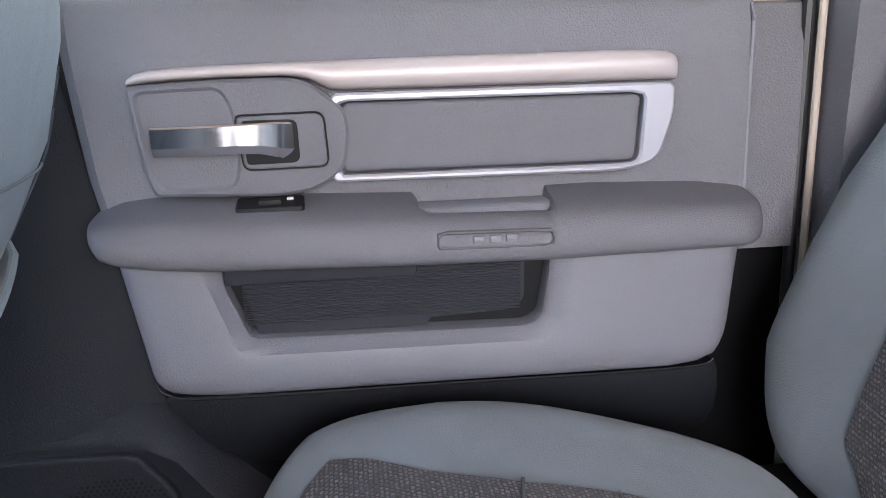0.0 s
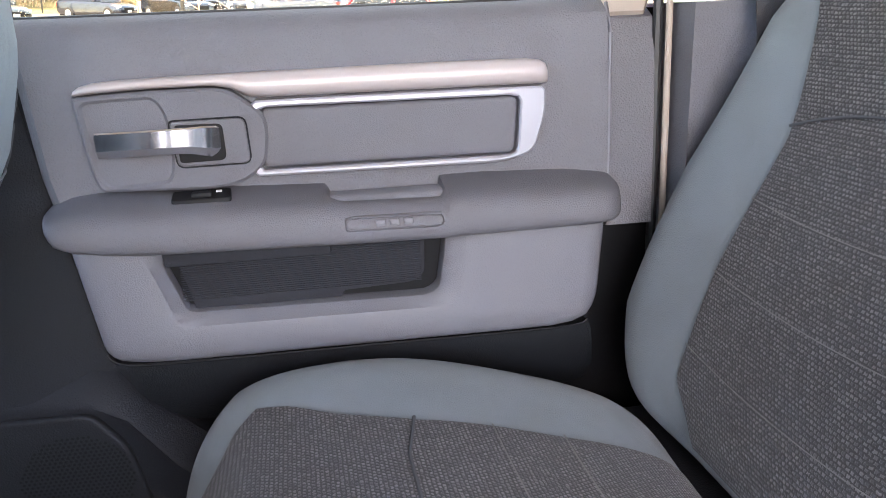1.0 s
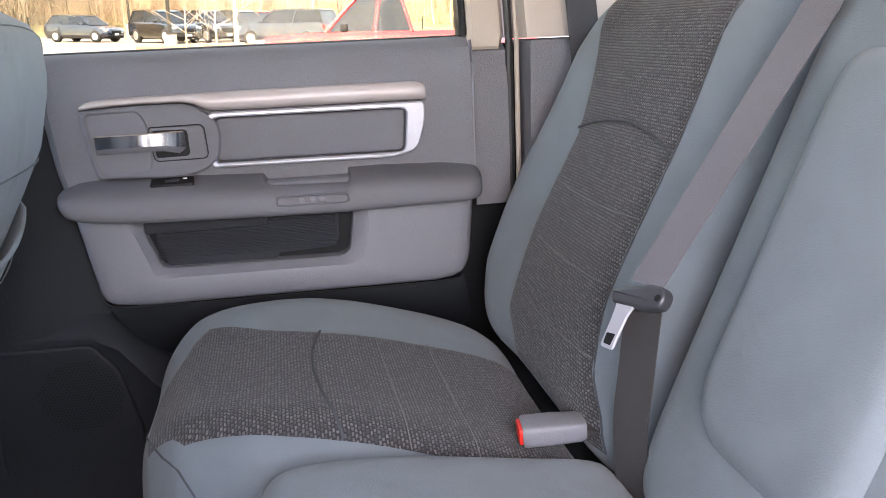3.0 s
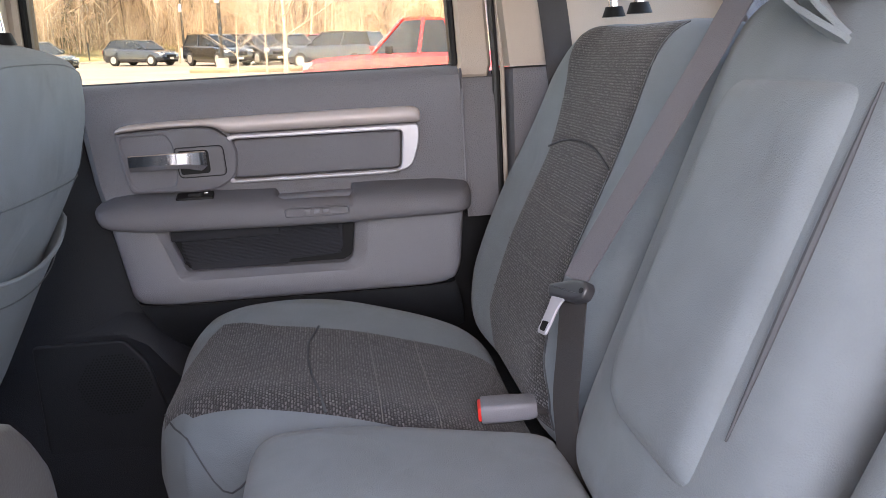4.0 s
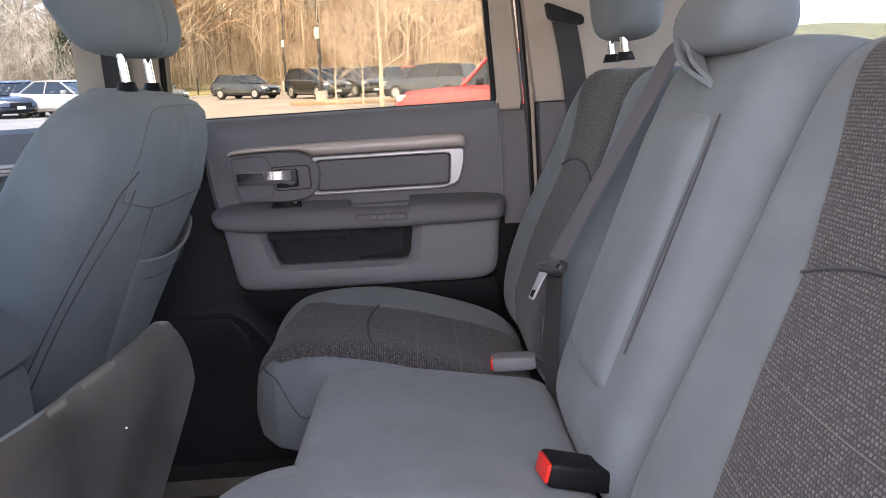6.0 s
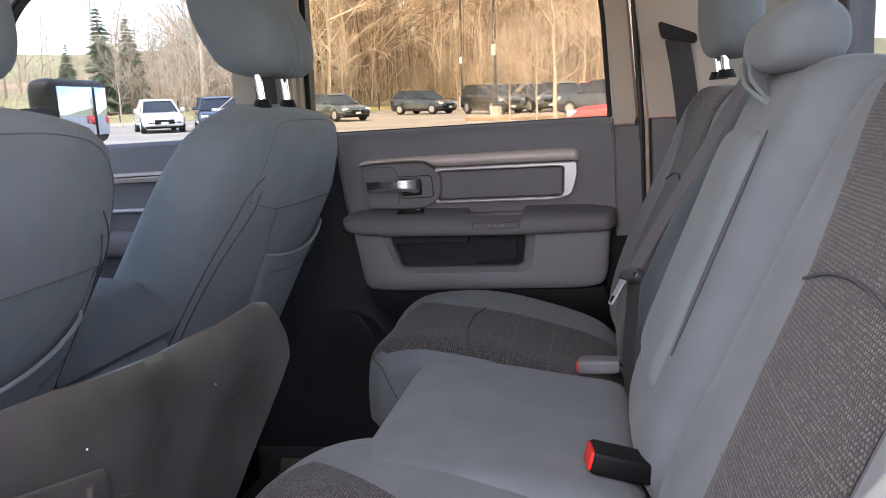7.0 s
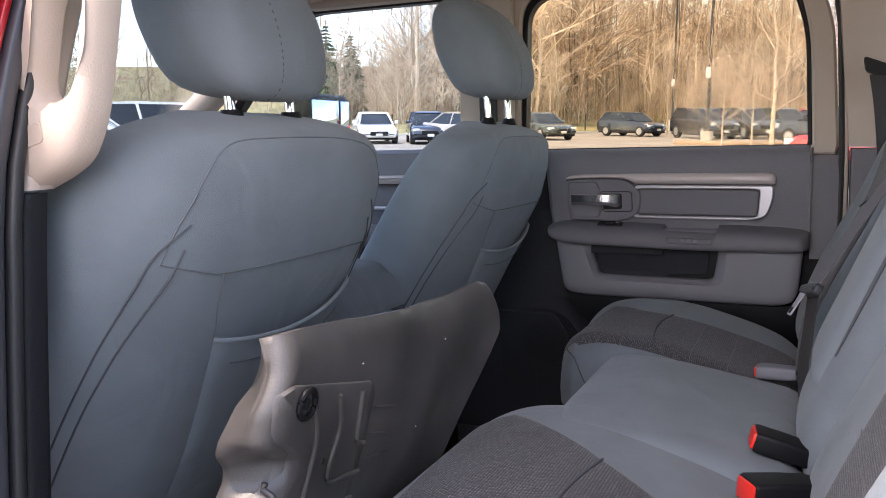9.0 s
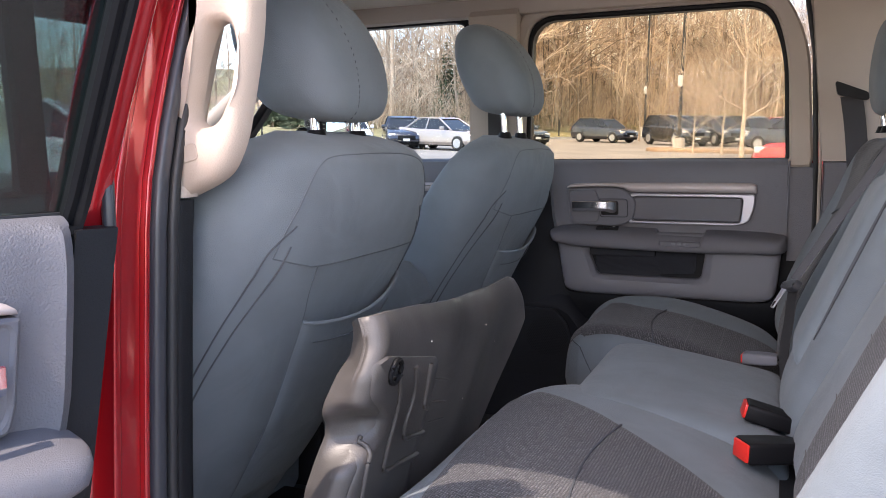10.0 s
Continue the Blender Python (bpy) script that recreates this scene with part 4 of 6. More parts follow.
seat_d = thing("rear_driver_seat", (0.1, -0.3, 0.85), "grey cloth rear bench with folded armrest and woven insert", "car seat", "rear bench")
part("backrest", db.body(48, 48), FABRIC, seat_d, "grey cloth backrest")
insert(db, seat_d, [(0, -0.33), (0.22, -0.303), (0.42, -0.28), (0.59, -0.270), (0.76, -0.234), (0.95, -0.182), (1, -0.17)], [(0, -0.51), (0.12, -0.535), (0.4, -0.535), (0.6, -0.525), (1, -0.53)], 0.05, 0.588, 0.965, 0.04, (0.16, 0.30, 0.45), WOVEN)
m_half = lambda v: (-0.25, 0.108)
mb = Pad(W_BASE - OFF * 0.10, ACROSS, UP * 0.56, m_half, 0.10, 10, 9, 0.42, lambda u, v: 0.004 * math.cos(u * 3), 0.07)
part("middle_backrest", mb.body(36, 40), FABRIC, seat_d, "plain grey middle backrest")
sub = Pad(W_BASE - OFF * 0.094 + UP * 0.105, ACROSS, UP * 0.36, lambda v: (-lerp([(0, 0.10), (0.04, 0.135), (0.1, 0.16), (0.18, 0.172), (0.9, 0.172), (0.96, 0.168), (1, 0.155)], v), -lerp([(0, -0.030), (0.05, -0.040), (0.97, -0.044), (1, -0.040)], v)), 0.107, 12, 14, 0.45, lambda u, v: 0.004 * (1 - u * u), 0.0)
armrest_r = part("folded_armrest", sub.body(30, 40), FABRIC, seat_d, "folded grey cloth armrest panel")
part("armrest_seam", sub.seam([(-0.985, 0.25 + 0.73 * k / 30) for k in range(31)] + [(-0.98 + 1.96 * k / 20, 0.985) for k in range(21)], 0.0016, -0.055), THREAD, armrest_r)
part("armrest_gap", tube([sub.o + Vector(ACROSS) * 0.050 + sub.l * (0.20 + 0.76 * k / 20) + sub.n * 0.0935 for k in range(21)], [0.001 + 0.0022 * math.sin(math.pi * k / 20) for k in range(21)], 6), THREAD, armrest_r)
part("stitches", dashes([sub.spot(0.94, 0.1 + 0.85 * k / 200, 0.0007) for k in range(201)], 0.0066, 0.0042, 0.0006), PALE_THREAD, armrest_r, "pale dashed stitching")
part("bolster_seam", db.seam([(-0.955, 0.1 + 0.8 * k / 30) for k in range(31)], 0.002, 0.0), THREAD, seat_d)
part("middle_cushion", Pad((-0.028, 0, 0.855), ACROSS, (0.37, 0, 0), lambda v: (-0.312, 0.16), 0.138, 18, 11, 0.4, lambda u, v: -0.008 * v - 0.03 * ease(0.25, 1.0, v), 0.02).body(30, 34), FABRIC, seat_d, "plain grey middle cushion")
k_half = lambda v: (-0.07 + 0.28 * math.exp(-v / 0.08), -lerp([(0, -0.61), (0.12, -0.725), (0.5, -0.75), (0.85, -0.75), (1, -0.73)], v))
kc = Pad((-0.15, 0, 0.85), ACROSS, (0.49, 0, 0), k_half, 0.140, 7, 5, 0.45, lambda u, v: 0.012 * math.exp(-((u - 0.8) / 0.3) ** 2) + 0.004 - 0.012 * v - 0.04 * ease(0.4, 0.95, v), 0.02)
part("cushion", kc.body(110, 110), FABRIC, seat_d, "grey cloth seat cushion")
ka = lambda v: u_at(kc, v, lerp([(0, -0.24), (0.05, -0.18), (0.114, -0.142), (0.2, -0.12), (0.35, -0.172), (0.52, -0.241), (0.73, -0.312), (0.86, -0.365), (1, -0.40)], v))
kb = lambda v: u_at(kc, v, lerp([(0, -0.55), (0.05, -0.58), (0.12, -0.62), (0.3, -0.61), (0.5, -0.585), (1, -0.53)], v))
kin = part("cushion_insert", kc.patch(ka, kb, lambda k: 0.10 + 0.09 * k * k, 0.99, 0.004, 60, 110), WOVEN, seat_d, "dark woven insert")
part("cross_seam", kc.seam([(ka(v) + (kb(v) - ka(v)) * k / 16, v) for k in range(17) for v in [0.524 - 0.035 * math.sin(math.pi * k / 16)]], 0.0018, 0.0046), THREAD, kin)

solo("seat_base", box((-0.03, -0.76, 0.62), (0.74, 0.78, 0.90), 0.02), DARK, "dark carpeted seat base under the rear bench", "seat base")
solo("seat_back_fill", box((0.575, -0.72, 0.9), (0.758, 0.78, 1.30), 0.03), DARK, "dark carpeted panel behind the bench", kind="structure")


def headrest(name, prof, yc, half, label, group, dx=0.0, tilt=0.0, post=None, cushion=FABRIC, seams=(-0.55, 0.55)):
    """A stuffed headrest: the profile (x, z) closed off to both sides, on two steel posts."""
    loop = [Vector(p) for p in smooth_line([(x + dx, z, 0) for x, z in prof], 6, True)]
    c = sum(loop, Vector()) / len(loop)
    t = thing(name, (c.x, yc, c.y), label, "headrest", group)
    rings = []
    for i in range(25):
        s = math.sin(math.pi / 2 * (2 * i / 24 - 1))
        k = max(1 - abs(s) ** 3.2, 0.0) ** (1 / 2.6)
        k = 0.5 * k + 0.5 * max(1 - abs(s) ** 6, 0) ** 0.5
        rings.append([(c.x + (p.x - c.x) * max(k, 0.02), yc + half * s, c.y + (p.y - c.y) * max(k, 0.02)) for p in loop])
    part("pad", loft(rings), cushion, t, "grey cloth headrest pad", 60)
    a = max(range(len(loop)), key=lambda i: loop[i].y - 0.3 * abs(loop[i].x - c.x))
    for s in seams:
        rg = [Vector((p.x - c.x, 0, p.y - c.y)) for p in loop]
        k = 0.5 * max(1 - abs(s) ** 3.2, 0) ** (1 / 2.6) + 0.5 * max(1 - abs(s) ** 6, 0) ** 0.5
        part("pad_seam", dashes([(c.x + q.x * k, yc + half * s, c.y + q.z * k) for q in rg], 0.006, 0.0042, 0.0008), THREAD, t)
    if post:
        px, pz0, pz1, gap = post
        for sy in (-1, 1):
            part("post", tube([(px + dx, yc + sy * gap, pz0), (px + dx - 0.004, yc + sy * gap, pz1)], 0.0065, 12), CHROME, t, "chrome headrest post")
            part("post_guide", tube([(px + dx, yc + sy * gap, pz0 - 0.004), (px + dx, yc + sy * gap, pz0 + 0.010)], [0.017, 0.012], 12), BLACK, t)
    return t


REAR_HEAD = [(0.475, 1.455), (0.55, 1.452), (0.572, 1.48), (0.575, 1.56), (0.555, 1.64), (0.515, 1.66), (0.47, 1.64), (0.45, 1.56), (0.452, 1.49)]
MID_HEAD = [(0.475, 1.422), (0.535, 1.42), (0.556, 1.44), (0.555, 1.475), (0.535, 1.495), (0.50, 1.496), (0.475, 1.482), (0.463, 1.45)]
headrest("headrest", [(0.575 - 0.74 * (0.575 - a), b) for a, b in REAR_HEAD], 0.555, 0.13, "tall grey cloth headrest above the rear bench", "rear headrests", -0.005, 0, (0.515, 1.42, 1.47, 0.05), seams=())
headrest("headrest", [(a + 0.01, b - 0.012) for a, b in MID_HEAD], 0.045, 0.112, "low grey cloth headrest above the middle place", "rear headrests", 0.0, 0, seams=(0.6,))
headrest("headrest", REAR_HEAD, -0.45, 0.135, "tall grey cloth headrest above the rear bench", "rear headrests", 0.03, 0, (0.515, 1.41, 1.47, 0.05), seams=())


# ---- front seats ----
def front_seat(name, yc, label):
    t = thing(name, (-0.4, yc, 0.75), label, "car seat", "front seats")
    back = lambda z: lerp([(0.80, -0.50), (0.94, -0.40), (1.03, -0.345), (1.16, -0.28), (1.21, -0.252), (1.29, -0.207), (1.37, -0.187), (1.42, -0.187), (1.435, -0.196), (1.447, -0.216), (1.457, -0.246), (1.464, -0.285)], z)
    front = lambda z: lerp([(0.80, -0.74), (0.95, -0.645), (1.164, -0.49), (1.28, -0.418), (1.37, -0.36), (1.42, -0.325), (1.464, -0.29)], z)
    half = lambda z: lerp([(0.80, 0.245), (1.06, 0.258), (1.2, 0.266), (1.31, 0.266), (1.37, 0.258), (1.41, 0.24), (1.435, 0.21), (1.45, 0.17), (1.464, 0.10)], z)

    def ring(z, grow_=0.0, n=64):
        xb, xf, w = back(z) + grow_, front(z) - grow_, half(z) + grow_
        cx, d = (xb + xf) / 2, (xb - xf) / 2
        out = []
        for k in range(n):
            a = math.tau * k / n
            ca_, sa = math.cos(a), math.sin(a)
            e = 2 / (2.5 if ca_ > 0 else 4.6)
            fx = math.copysign(abs(ca_) ** e, ca_)
            out.append((cx + d * fx, yc + w * (1 + 0.06 * (1 - fx)) * math.copysign(abs(sa) ** e, sa), z))
        return out

    zs = [0.80, 0.87, 0.94, 1.0, 1.05, 1.1, 1.15, 1.2, 1.25, 1.3, 1.335, 1.36, 1.38, 1.395, 1.41, 1.42, 1.428, 1.435, 1.441, 1.447, 1.452, 1.457, 1.461, 1.464]
    rings = [ring(z) for z in zs]
    body = part("backrest", loft(rings), FABRIC, t, "grey cloth backrest", 60)

    def at(y, z, off=0.0):
        """A spot on the rear face."""
        xb, xf, w = back(z), front(z), half(z)
        lo, hi, want = 0.0, 1.0, abs(y - yc)
        for _ in range(24):
            m = (lo + hi) / 2
            if w * (1 + 0.06 * (1 - m)) * (1 - m ** 2.5) ** 0.4 > want:
                lo = m
            else:
                hi = m
        y = yc + math.copysign(min(want, w * 1.059), y - yc)
        return Vector(((xb + xf) / 2 + (xb - xf) / 2 * lo + off * lo, y + math.copysign(off * (1 - lo), y - yc), z))

    def line(pts, r=0.0009, off=-0.0001, name="seam"):
        q = smooth_line([(y, z, 0) for y, z in pts], 8)
        return part(name, tube([at(p.x, p.y, off) for p in q], r, 5), SOFT_SEAM, t)

    Y = lambda d: yc - d
    line([(Y(0.212), 1.307), (Y(0.16), 1.293), (Y(0.124), 1.288), (Y(0.0), 1.288), (Y(-0.12), 1.287), (Y(-0.235), 1.283)])
    line([(Y(0.212), 1.307), (Y(0.198), 1.345), (Y(0.172), 1.39), (Y(0.135), 1.424), (Y(0.05), 1.431), (Y(-0.10), 1.429), (Y(-0.185), 1.412), (Y(-0.22), 1.375), (Y(-0.235), 1.283)])
    line([(Y(0.131), 1.289), (Y(0.122), 1.25), (Y(0.108), 1.215), (Y(0.095), 1.165), (Y(0.083), 1.09), (Y(0.077), 1.0), (Y(0.071), 0.9)])
    line([(Y(-0.19), 1.285), (Y(-0.192), 1.21), (Y(-0.2), 1.1), (Y(-0.205), 0.95), (Y(-0.21), 0.86)])
    # map pocket: a loose panel with a thick lip
    bm, rows = bmesh.new(), []
    edge = lambda k: 1.206 - 0.016 * math.sin(math.pi * k) ** 0.8 + 0.028 * k * k
    for j in range(21):
        f = j / 20
        row = []
        for i in range(25):
            k = i / 24
            z = 0.90 + (edge(k) - 0.90) * f
            y0 = lerp([(0.90, 0.071), (1.0, 0.077), (1.09, 0.083), (1.165, 0.095), (1.215, 0.108), (1.3, 0.13)], z)
            y1 = lerp([(0.90, -0.208), (1.1, -0.2), (1.215, -0.192)], z)
            bulge = 0.004 + 0.016 * math.sin(math.pi * k) ** 0.7 * (0.25 + 0.75 * f)
            row.append(bm.verts.new(at(Y(y0 + (y1 - y0) * k), z, bulge if 0 < k < 1 else 0.0)))
        rows.append(row)
    grid_faces(bm, rows)
    lip = [r.co.copy() for r in rows[-1]]
    hem = [r.co + Vector((0.0035, 0, 0)) for r in rows[18][2:-2]]
    shell(bm, rows, (-0.003, 0, 0))
    pk = part("seat_pocket", bm, FABRIC, t, "grey cloth map pocket", 60)
    part("pocket_lip", tube(lip, 0.003, 8), FABRIC, pk)
    part("lip_seam", tube(hem, 0.0009, 5), SOFT_SEAM, pk)
    # double stitched side seam, on both sides
    for s in (-1, 1):
        for run in (((1.345, 0.185), (1.31, 0.222), (1.25, 0.238), (1.187, 0.246), (1.08, 0.249), (0.95, 0.248)), ((1.32, 0.188), (1.24, 0.218), (1.186, 0.230), (1.11, 0.236), (0.95, 0.236))):
            q = smooth_line([(z, w, 0) for z, w in run], 8)
            part("side_seam", tube([at(yc + s * c.y, c.x, 0.0002) for c in q], 0.0013, 5), THREAD, t)
    part("cushion", Pad((-1.02, 0, 0.86), ACROSS, (0.52, 0, 0), lambda v: (-(yc + 0.27), -(yc - 0.27)), 0.15, 7, 6, 0.45, None, 0.1).body(24, 24), FABRIC, t, "grey cloth seat cushion")
    part("seat_riser", box((-0.95, yc - 0.22, 0.62), (-0.45, yc + 0.22, 0.82), 0.02), BLACK, t)
    for sy in (-1, 1):
        part("hinge_cover", box((-0.60, yc + sy * 0.262 - 0.012, 0.80), (-0.45, yc + sy * 0.262 + 0.012, 0.93), 0.01), DARK, t)
    t.location += Vector((-0.02, 0, -0.04))
    return t


front_seat("front_driver_seat", -0.39, "grey cloth driver seat seen from behind")
front_seat("front_passenger_seat", 0.43, "grey cloth front passenger seat seen from behind")
FRONT_HEAD = [(-0.325, 1.478), (-0.245, 1.466), (-0.217, 1.480), (-0.212, 1.52), (-0.226, 1.575), (-0.265, 1.635), (-0.312, 1.668), (-0.358, 1.672), (-0.386, 1.645), (-0.384, 1.58), (-0.36, 1.52)]
headrest("headrest", [(a, b - 0.03) for a, b in FRONT_HEAD], -0.374, 0.119, "grey cloth headrest on the driver seat", "front headrests", -0.022, 0, (-0.262, 1.415, 1.46, 0.06), seams=(-0.2,))
headrest("headrest", FRONT_HEAD, 0.42, 0.118, "grey cloth headrest on the front passenger seat", "front headrests", 0.0, 0, (-0.27, 1.42, 1.48, 0.06), seams=(-0.2,))

# middle armrest between the front seats
console = thing("centre_armrest", (-0.5, 0.0, 0.9), "grey cloth folding armrest between the front seats", "armrest")
part("lid", loft([[(x, y, z) for y, z in rounded([(-0.15, 1.10), (-0.15, zt), (0.15, zt), (0.15, 1.10)], 0.03, 4)] for x, zt in ((-0.80, 1.13), (-0.78, 1.165), (-0.48, 1.19), (-0.40, 1.18), (-0.372, 1.15), (-0.362, 1.115))]), FABRIC, console)
part("body", box((-0.8, -0.145, 0.72), (-0.368, 0.145, 1.094), 0.02), FABRIC, console)
part("base", box((-0.8, -0.14, 0.62), (-0.36, 0.14, 0.72), 0.02), DARK, console)
console.location += Vector((-0.01, 0.02, -0.02))

# ---- rubber mat stood on edge behind the driver seat ----
mat_thing = thing("rubber_floor_mat", (-0.15, -0.42, 0.62), "black rubber floor mat stood upright behind driver seat", "floor mat")


def mat_x(z):
    return -0.217 + 0.20 * (z - 0.578)


def mat_wave(y, z):
    return 0.0035 * math.sin(9 * y + 5 * z) + 0.004 * math.sin(21 * y - 17 * z) * ease(-0.45, -0.2, y)


MAT_TOP = [(-0.63, 1.207), (-0.60, 1.205), (-0.508, 1.197), (-0.472, 1.192), (-0.328, 1.177), (-0.2, 1.174), (-0.095, 1.177), (-0.06, 1.168), (-0.037, 1.12)]
MAT_RIGHT = [(0.578, -0.30), (0.9, -0.24), (0.99, -0.135), (1.03, -0.085), (1.06, -0.052), (1.09, -0.026), (1.12, -0.022), (1.15, -0.034), (1.18, -0.05)]
MAT_CREASE = [(0.578, -0.675), (0.95, -0.66), (1.026, -0.644), (1.055, -0.600), (1.079, -0.592), (1.106, -0.634), (1.136, -0.629), (1.171, -0.607), (1.2, -0.600)]
MAT_EDGE = [(0.578, -0.66), (1.0, -0.640), (1.032, -0.628), (1.058, -0.614), (1.074, -0.616), (1.091, -0.631), (1.105, -0.629), (1.136, -0.608), (1.15, -0.583), (1.173, -0.561), (1.2, -0.54)]
rows, bm = [], bmesh.new()
for j in range(101):
    f = j / 100
    row = []
    for i in range(101):
        k = i / 100
        along = max(0.0, (k - 0.16) / 0.84)
        z = 0.578 + (lerp(MAT_TOP, -0.62 + 0.575 * along) - 0.578) * f
        z -= 0.022 * (1 - min(1.0, k / 0.16)) ** 2 * f ** 8
        crease, edge_y = lerp(MAT_CREASE, z), lerp(MAT_EDGE, z)
        roll_over = 0.022 * max(0, (f - 0.9) / 0.1) ** 2
        if k < 0.08:
            g = 1 - k / 0.08
            x, yy = mat_x(z) - 0.02 - 0.032 * g, crease + (edge_y - crease) * g
        elif k < 0.16:
            a = math.pi / 2 * (0.16 - k) / 0.08
            x, yy = mat_x(z) - 0.02 * (1 - math.cos(a)), crease + 0.02 * (1 - math.sin(a))
        else:
            x, yy = mat_x(z), crease + 0.02 + (lerp(MAT_RIGHT, z) - crease - 0.02) * along
            x += 0.012 * max(0, (along - 0.7) / 0.3) ** 1.5
        row.append(bm.verts.new((x - roll_over + mat_wave(yy, z), yy, z)))
    rows.append(row)
grid_faces(bm, rows)
shell(bm, rows, (-0.005, 0.002, 0))
part("mat_sheet", bm, MAT, mat_thing, "scuffed black rubber sheet", 60)


def on_mat(y, z, off=0.0):
    """A spot on the sheet, following its rounded outer edge."""
    c = lerp(MAT_CREASE, z) + 0.02
    bend_ = 0.02 - math.sqrt(max(0.0, 0.02 ** 2 - min(0.02, max(0.0, c - y)) ** 2))
    return Vector((mat_x(z) + off + mat_wave(y, z) - bend_, y, z))


# heel pad: a raised plate with channels and the fastening eye
heel = [(-0.600, 1.160), (-0.617, 1.152), (-0.622, 1.135), (-0.622, 1.112), (-0.590, 1.088), (-0.586, 1.070), (-0.618, 1.045), (-0.640, 1.0), (-0.648, 0.82), (-0.467, 0.82), (-0.465, 0.98), (-0.442, 1.042), (-0.433, 1.109), (-0.444, 1.122), (-0.556, 1.149)]
hp = rounded(heel, [0.006, 0.006, 0.008, 0.012, 0.012, 0.012, 0.012, 0.02, 0.01, 0.01, 0.03, 0.02, 0.008, 0.008, 0.02], 4)
mid_y, mid_z = -0.53, 1.06
bm = bmesh.new()
layers = [[on_mat(y, z, 0.0005) for y, z in hp], [on_mat(y, z, 0.0035) for y, z in grow(hp, -0.0025)]]
for q in (0.8, 0.6, 0.4, 0.2, 0.02):
    layers.append([on_mat(mid_y + (y - mid_y) * q, mid_z + (z - mid_z) * q, 0.0042) for y, z in grow(hp, -0.0025)])
grid_faces(bm, [[bm.verts.new(p) for p in ring_] for ring_ in layers], wrap=True)
heel_pad = part("heel_pad", bm, MAT, mat_thing, "raised rubber heel pad", 60)
RIBS = [[(-0.602, 1.06), (-0.608, 1.035), (-0.611, 1.009), (-0.612, 0.86)],
        [(-0.564, 1.127), (-0.553, 1.088), (-0.562, 1.03), (-0.560, 1.003), (-0.52, 0.997), (-0.46, 0.989)],
        [(-0.519, 1.127), (-0.509, 1.089), (-0.520, 1.05), (-0.515, 1.03), (-0.485, 1.024), (-0.453, 1.018)],
        [(-0.47, 1.118), (-0.469, 1.085), (-0.467, 1.06), (-0.451, 1.051)]]
for pts in RIBS:
    part("channel_rib", tube([on_mat(p.x, p.y, 0.0052) for p in smooth_line([(a, b, 0) for a, b in pts], 6)], 0.0034, 10), MAT, heel_pad)
for (ya, za), (yb, zb) in (((-0.43, 1.086), (-0.365, 1.068)), ((-0.435, 1.055), (-0.365, 1.035)), ((-0.43, 1.024), (-0.365, 1.01))):
    part("cross_rib", tube([on_mat(ya + (yb - ya) * k / 6, za + (zb - za) * k / 6, 0.0002) for k in range(7)], [0.0006] + [0.0018] * 5 + [0.0006], 8), MAT, mat_thing)
for y, z in ((-0.24, 1.123), (-0.16, 1.078), (-0.47, 1.148), (-0.10, 1.133), (-0.12, 1.06), (-0.30, 1.02)):
    bm = bmesh.new()
    bmesh.ops.create_icosphere(bm, subdivisions=1, radius=0.0012, matrix=Matrix.Translation(on_mat(y, z, 0.001)))
    part("crumb", bm, CONCRETE, mat_thing, "pale crumb of dirt")
eye = part("fastening_eye", tube([on_mat(-0.580 + 0.013 * math.cos(a), 1.136 + 0.0145 * math.sin(a), 0.0062) for a in [math.tau * k / 24 for k in range(24)]], 0.0034, 8, closed=True), BLACK, mat_thing, "black plastic fastening ring")
part("fastening_key", tube([on_mat(-0.582, 1.131, 0.0055), on_mat(-0.578, 1.141, 0.0055)], 0.003, 8), BLACK, eye)
solo("floor_liner", loft([[(x, y, z) for y, z in ((-0.3, 0.625), (-0.28, 0.635), (0.62, 0.635), (0.64, 0.66), (0.64, 0.622), (-0.3, 0.622))] for x in (-0.42, -0.3, -0.15, -0.06)]), FLOOR_MAT, "grooved rubber liner on the cab floor", "floor mat")

# ---- seat belts and buckles ----
def ribbon(points, width, mat_side, thick=0.0014):
    """A flat band through points; mat_side gives the direction across it at each point."""
    bm = bmesh.new()
    rings = []
    for p, a in zip(points, mat_side):
        p, a = Vector(p), Vector(a).normalized() * width / 2
        rings.append((p, a))
    out = []
    for i, (p, a) in enumerate(rings):
        d = (rings[min(i + 1, len(rings) - 1)][0] - rings[max(i - 1, 0)][0]).normalized()
        n = d.cross(a).normalized() * thick / 2
        out.append([p - a + n, p + a + n, p + a - n, p - a - n])
    return loft(out)


def spline(pts, n=8):
    return smooth_line(pts, n)


# cloth pull loop at the top of the folded armrest
lc = mb.spot(u_at(mb, 0.87, 0.02), 0.87, 0.014)
loop_pts = spline([lc + Vector((0, dy, 0)) + UPW * du * 0.6 + OFFW * dn for dy, du, dn in ((-0.012, -0.012, -0.02), (0.008, 0.0, 0.0), (0.038, 0.018, 0.006), (0.068, 0.044, 0.01), (0.074, 0.060, 0.01), (0.062, 0.066, 0.01), (0.034, 0.045, 0.006), (0.010, 0.018, 0.0), (-0.008, -0.004, -0.02))], 6)
part("pull_loop", ribbon(loop_pts, 0.024, [OFFW + UPW * 0.25] * len(loop_pts), 0.005), FABRIC, seat_d, "grey cloth pull loop")


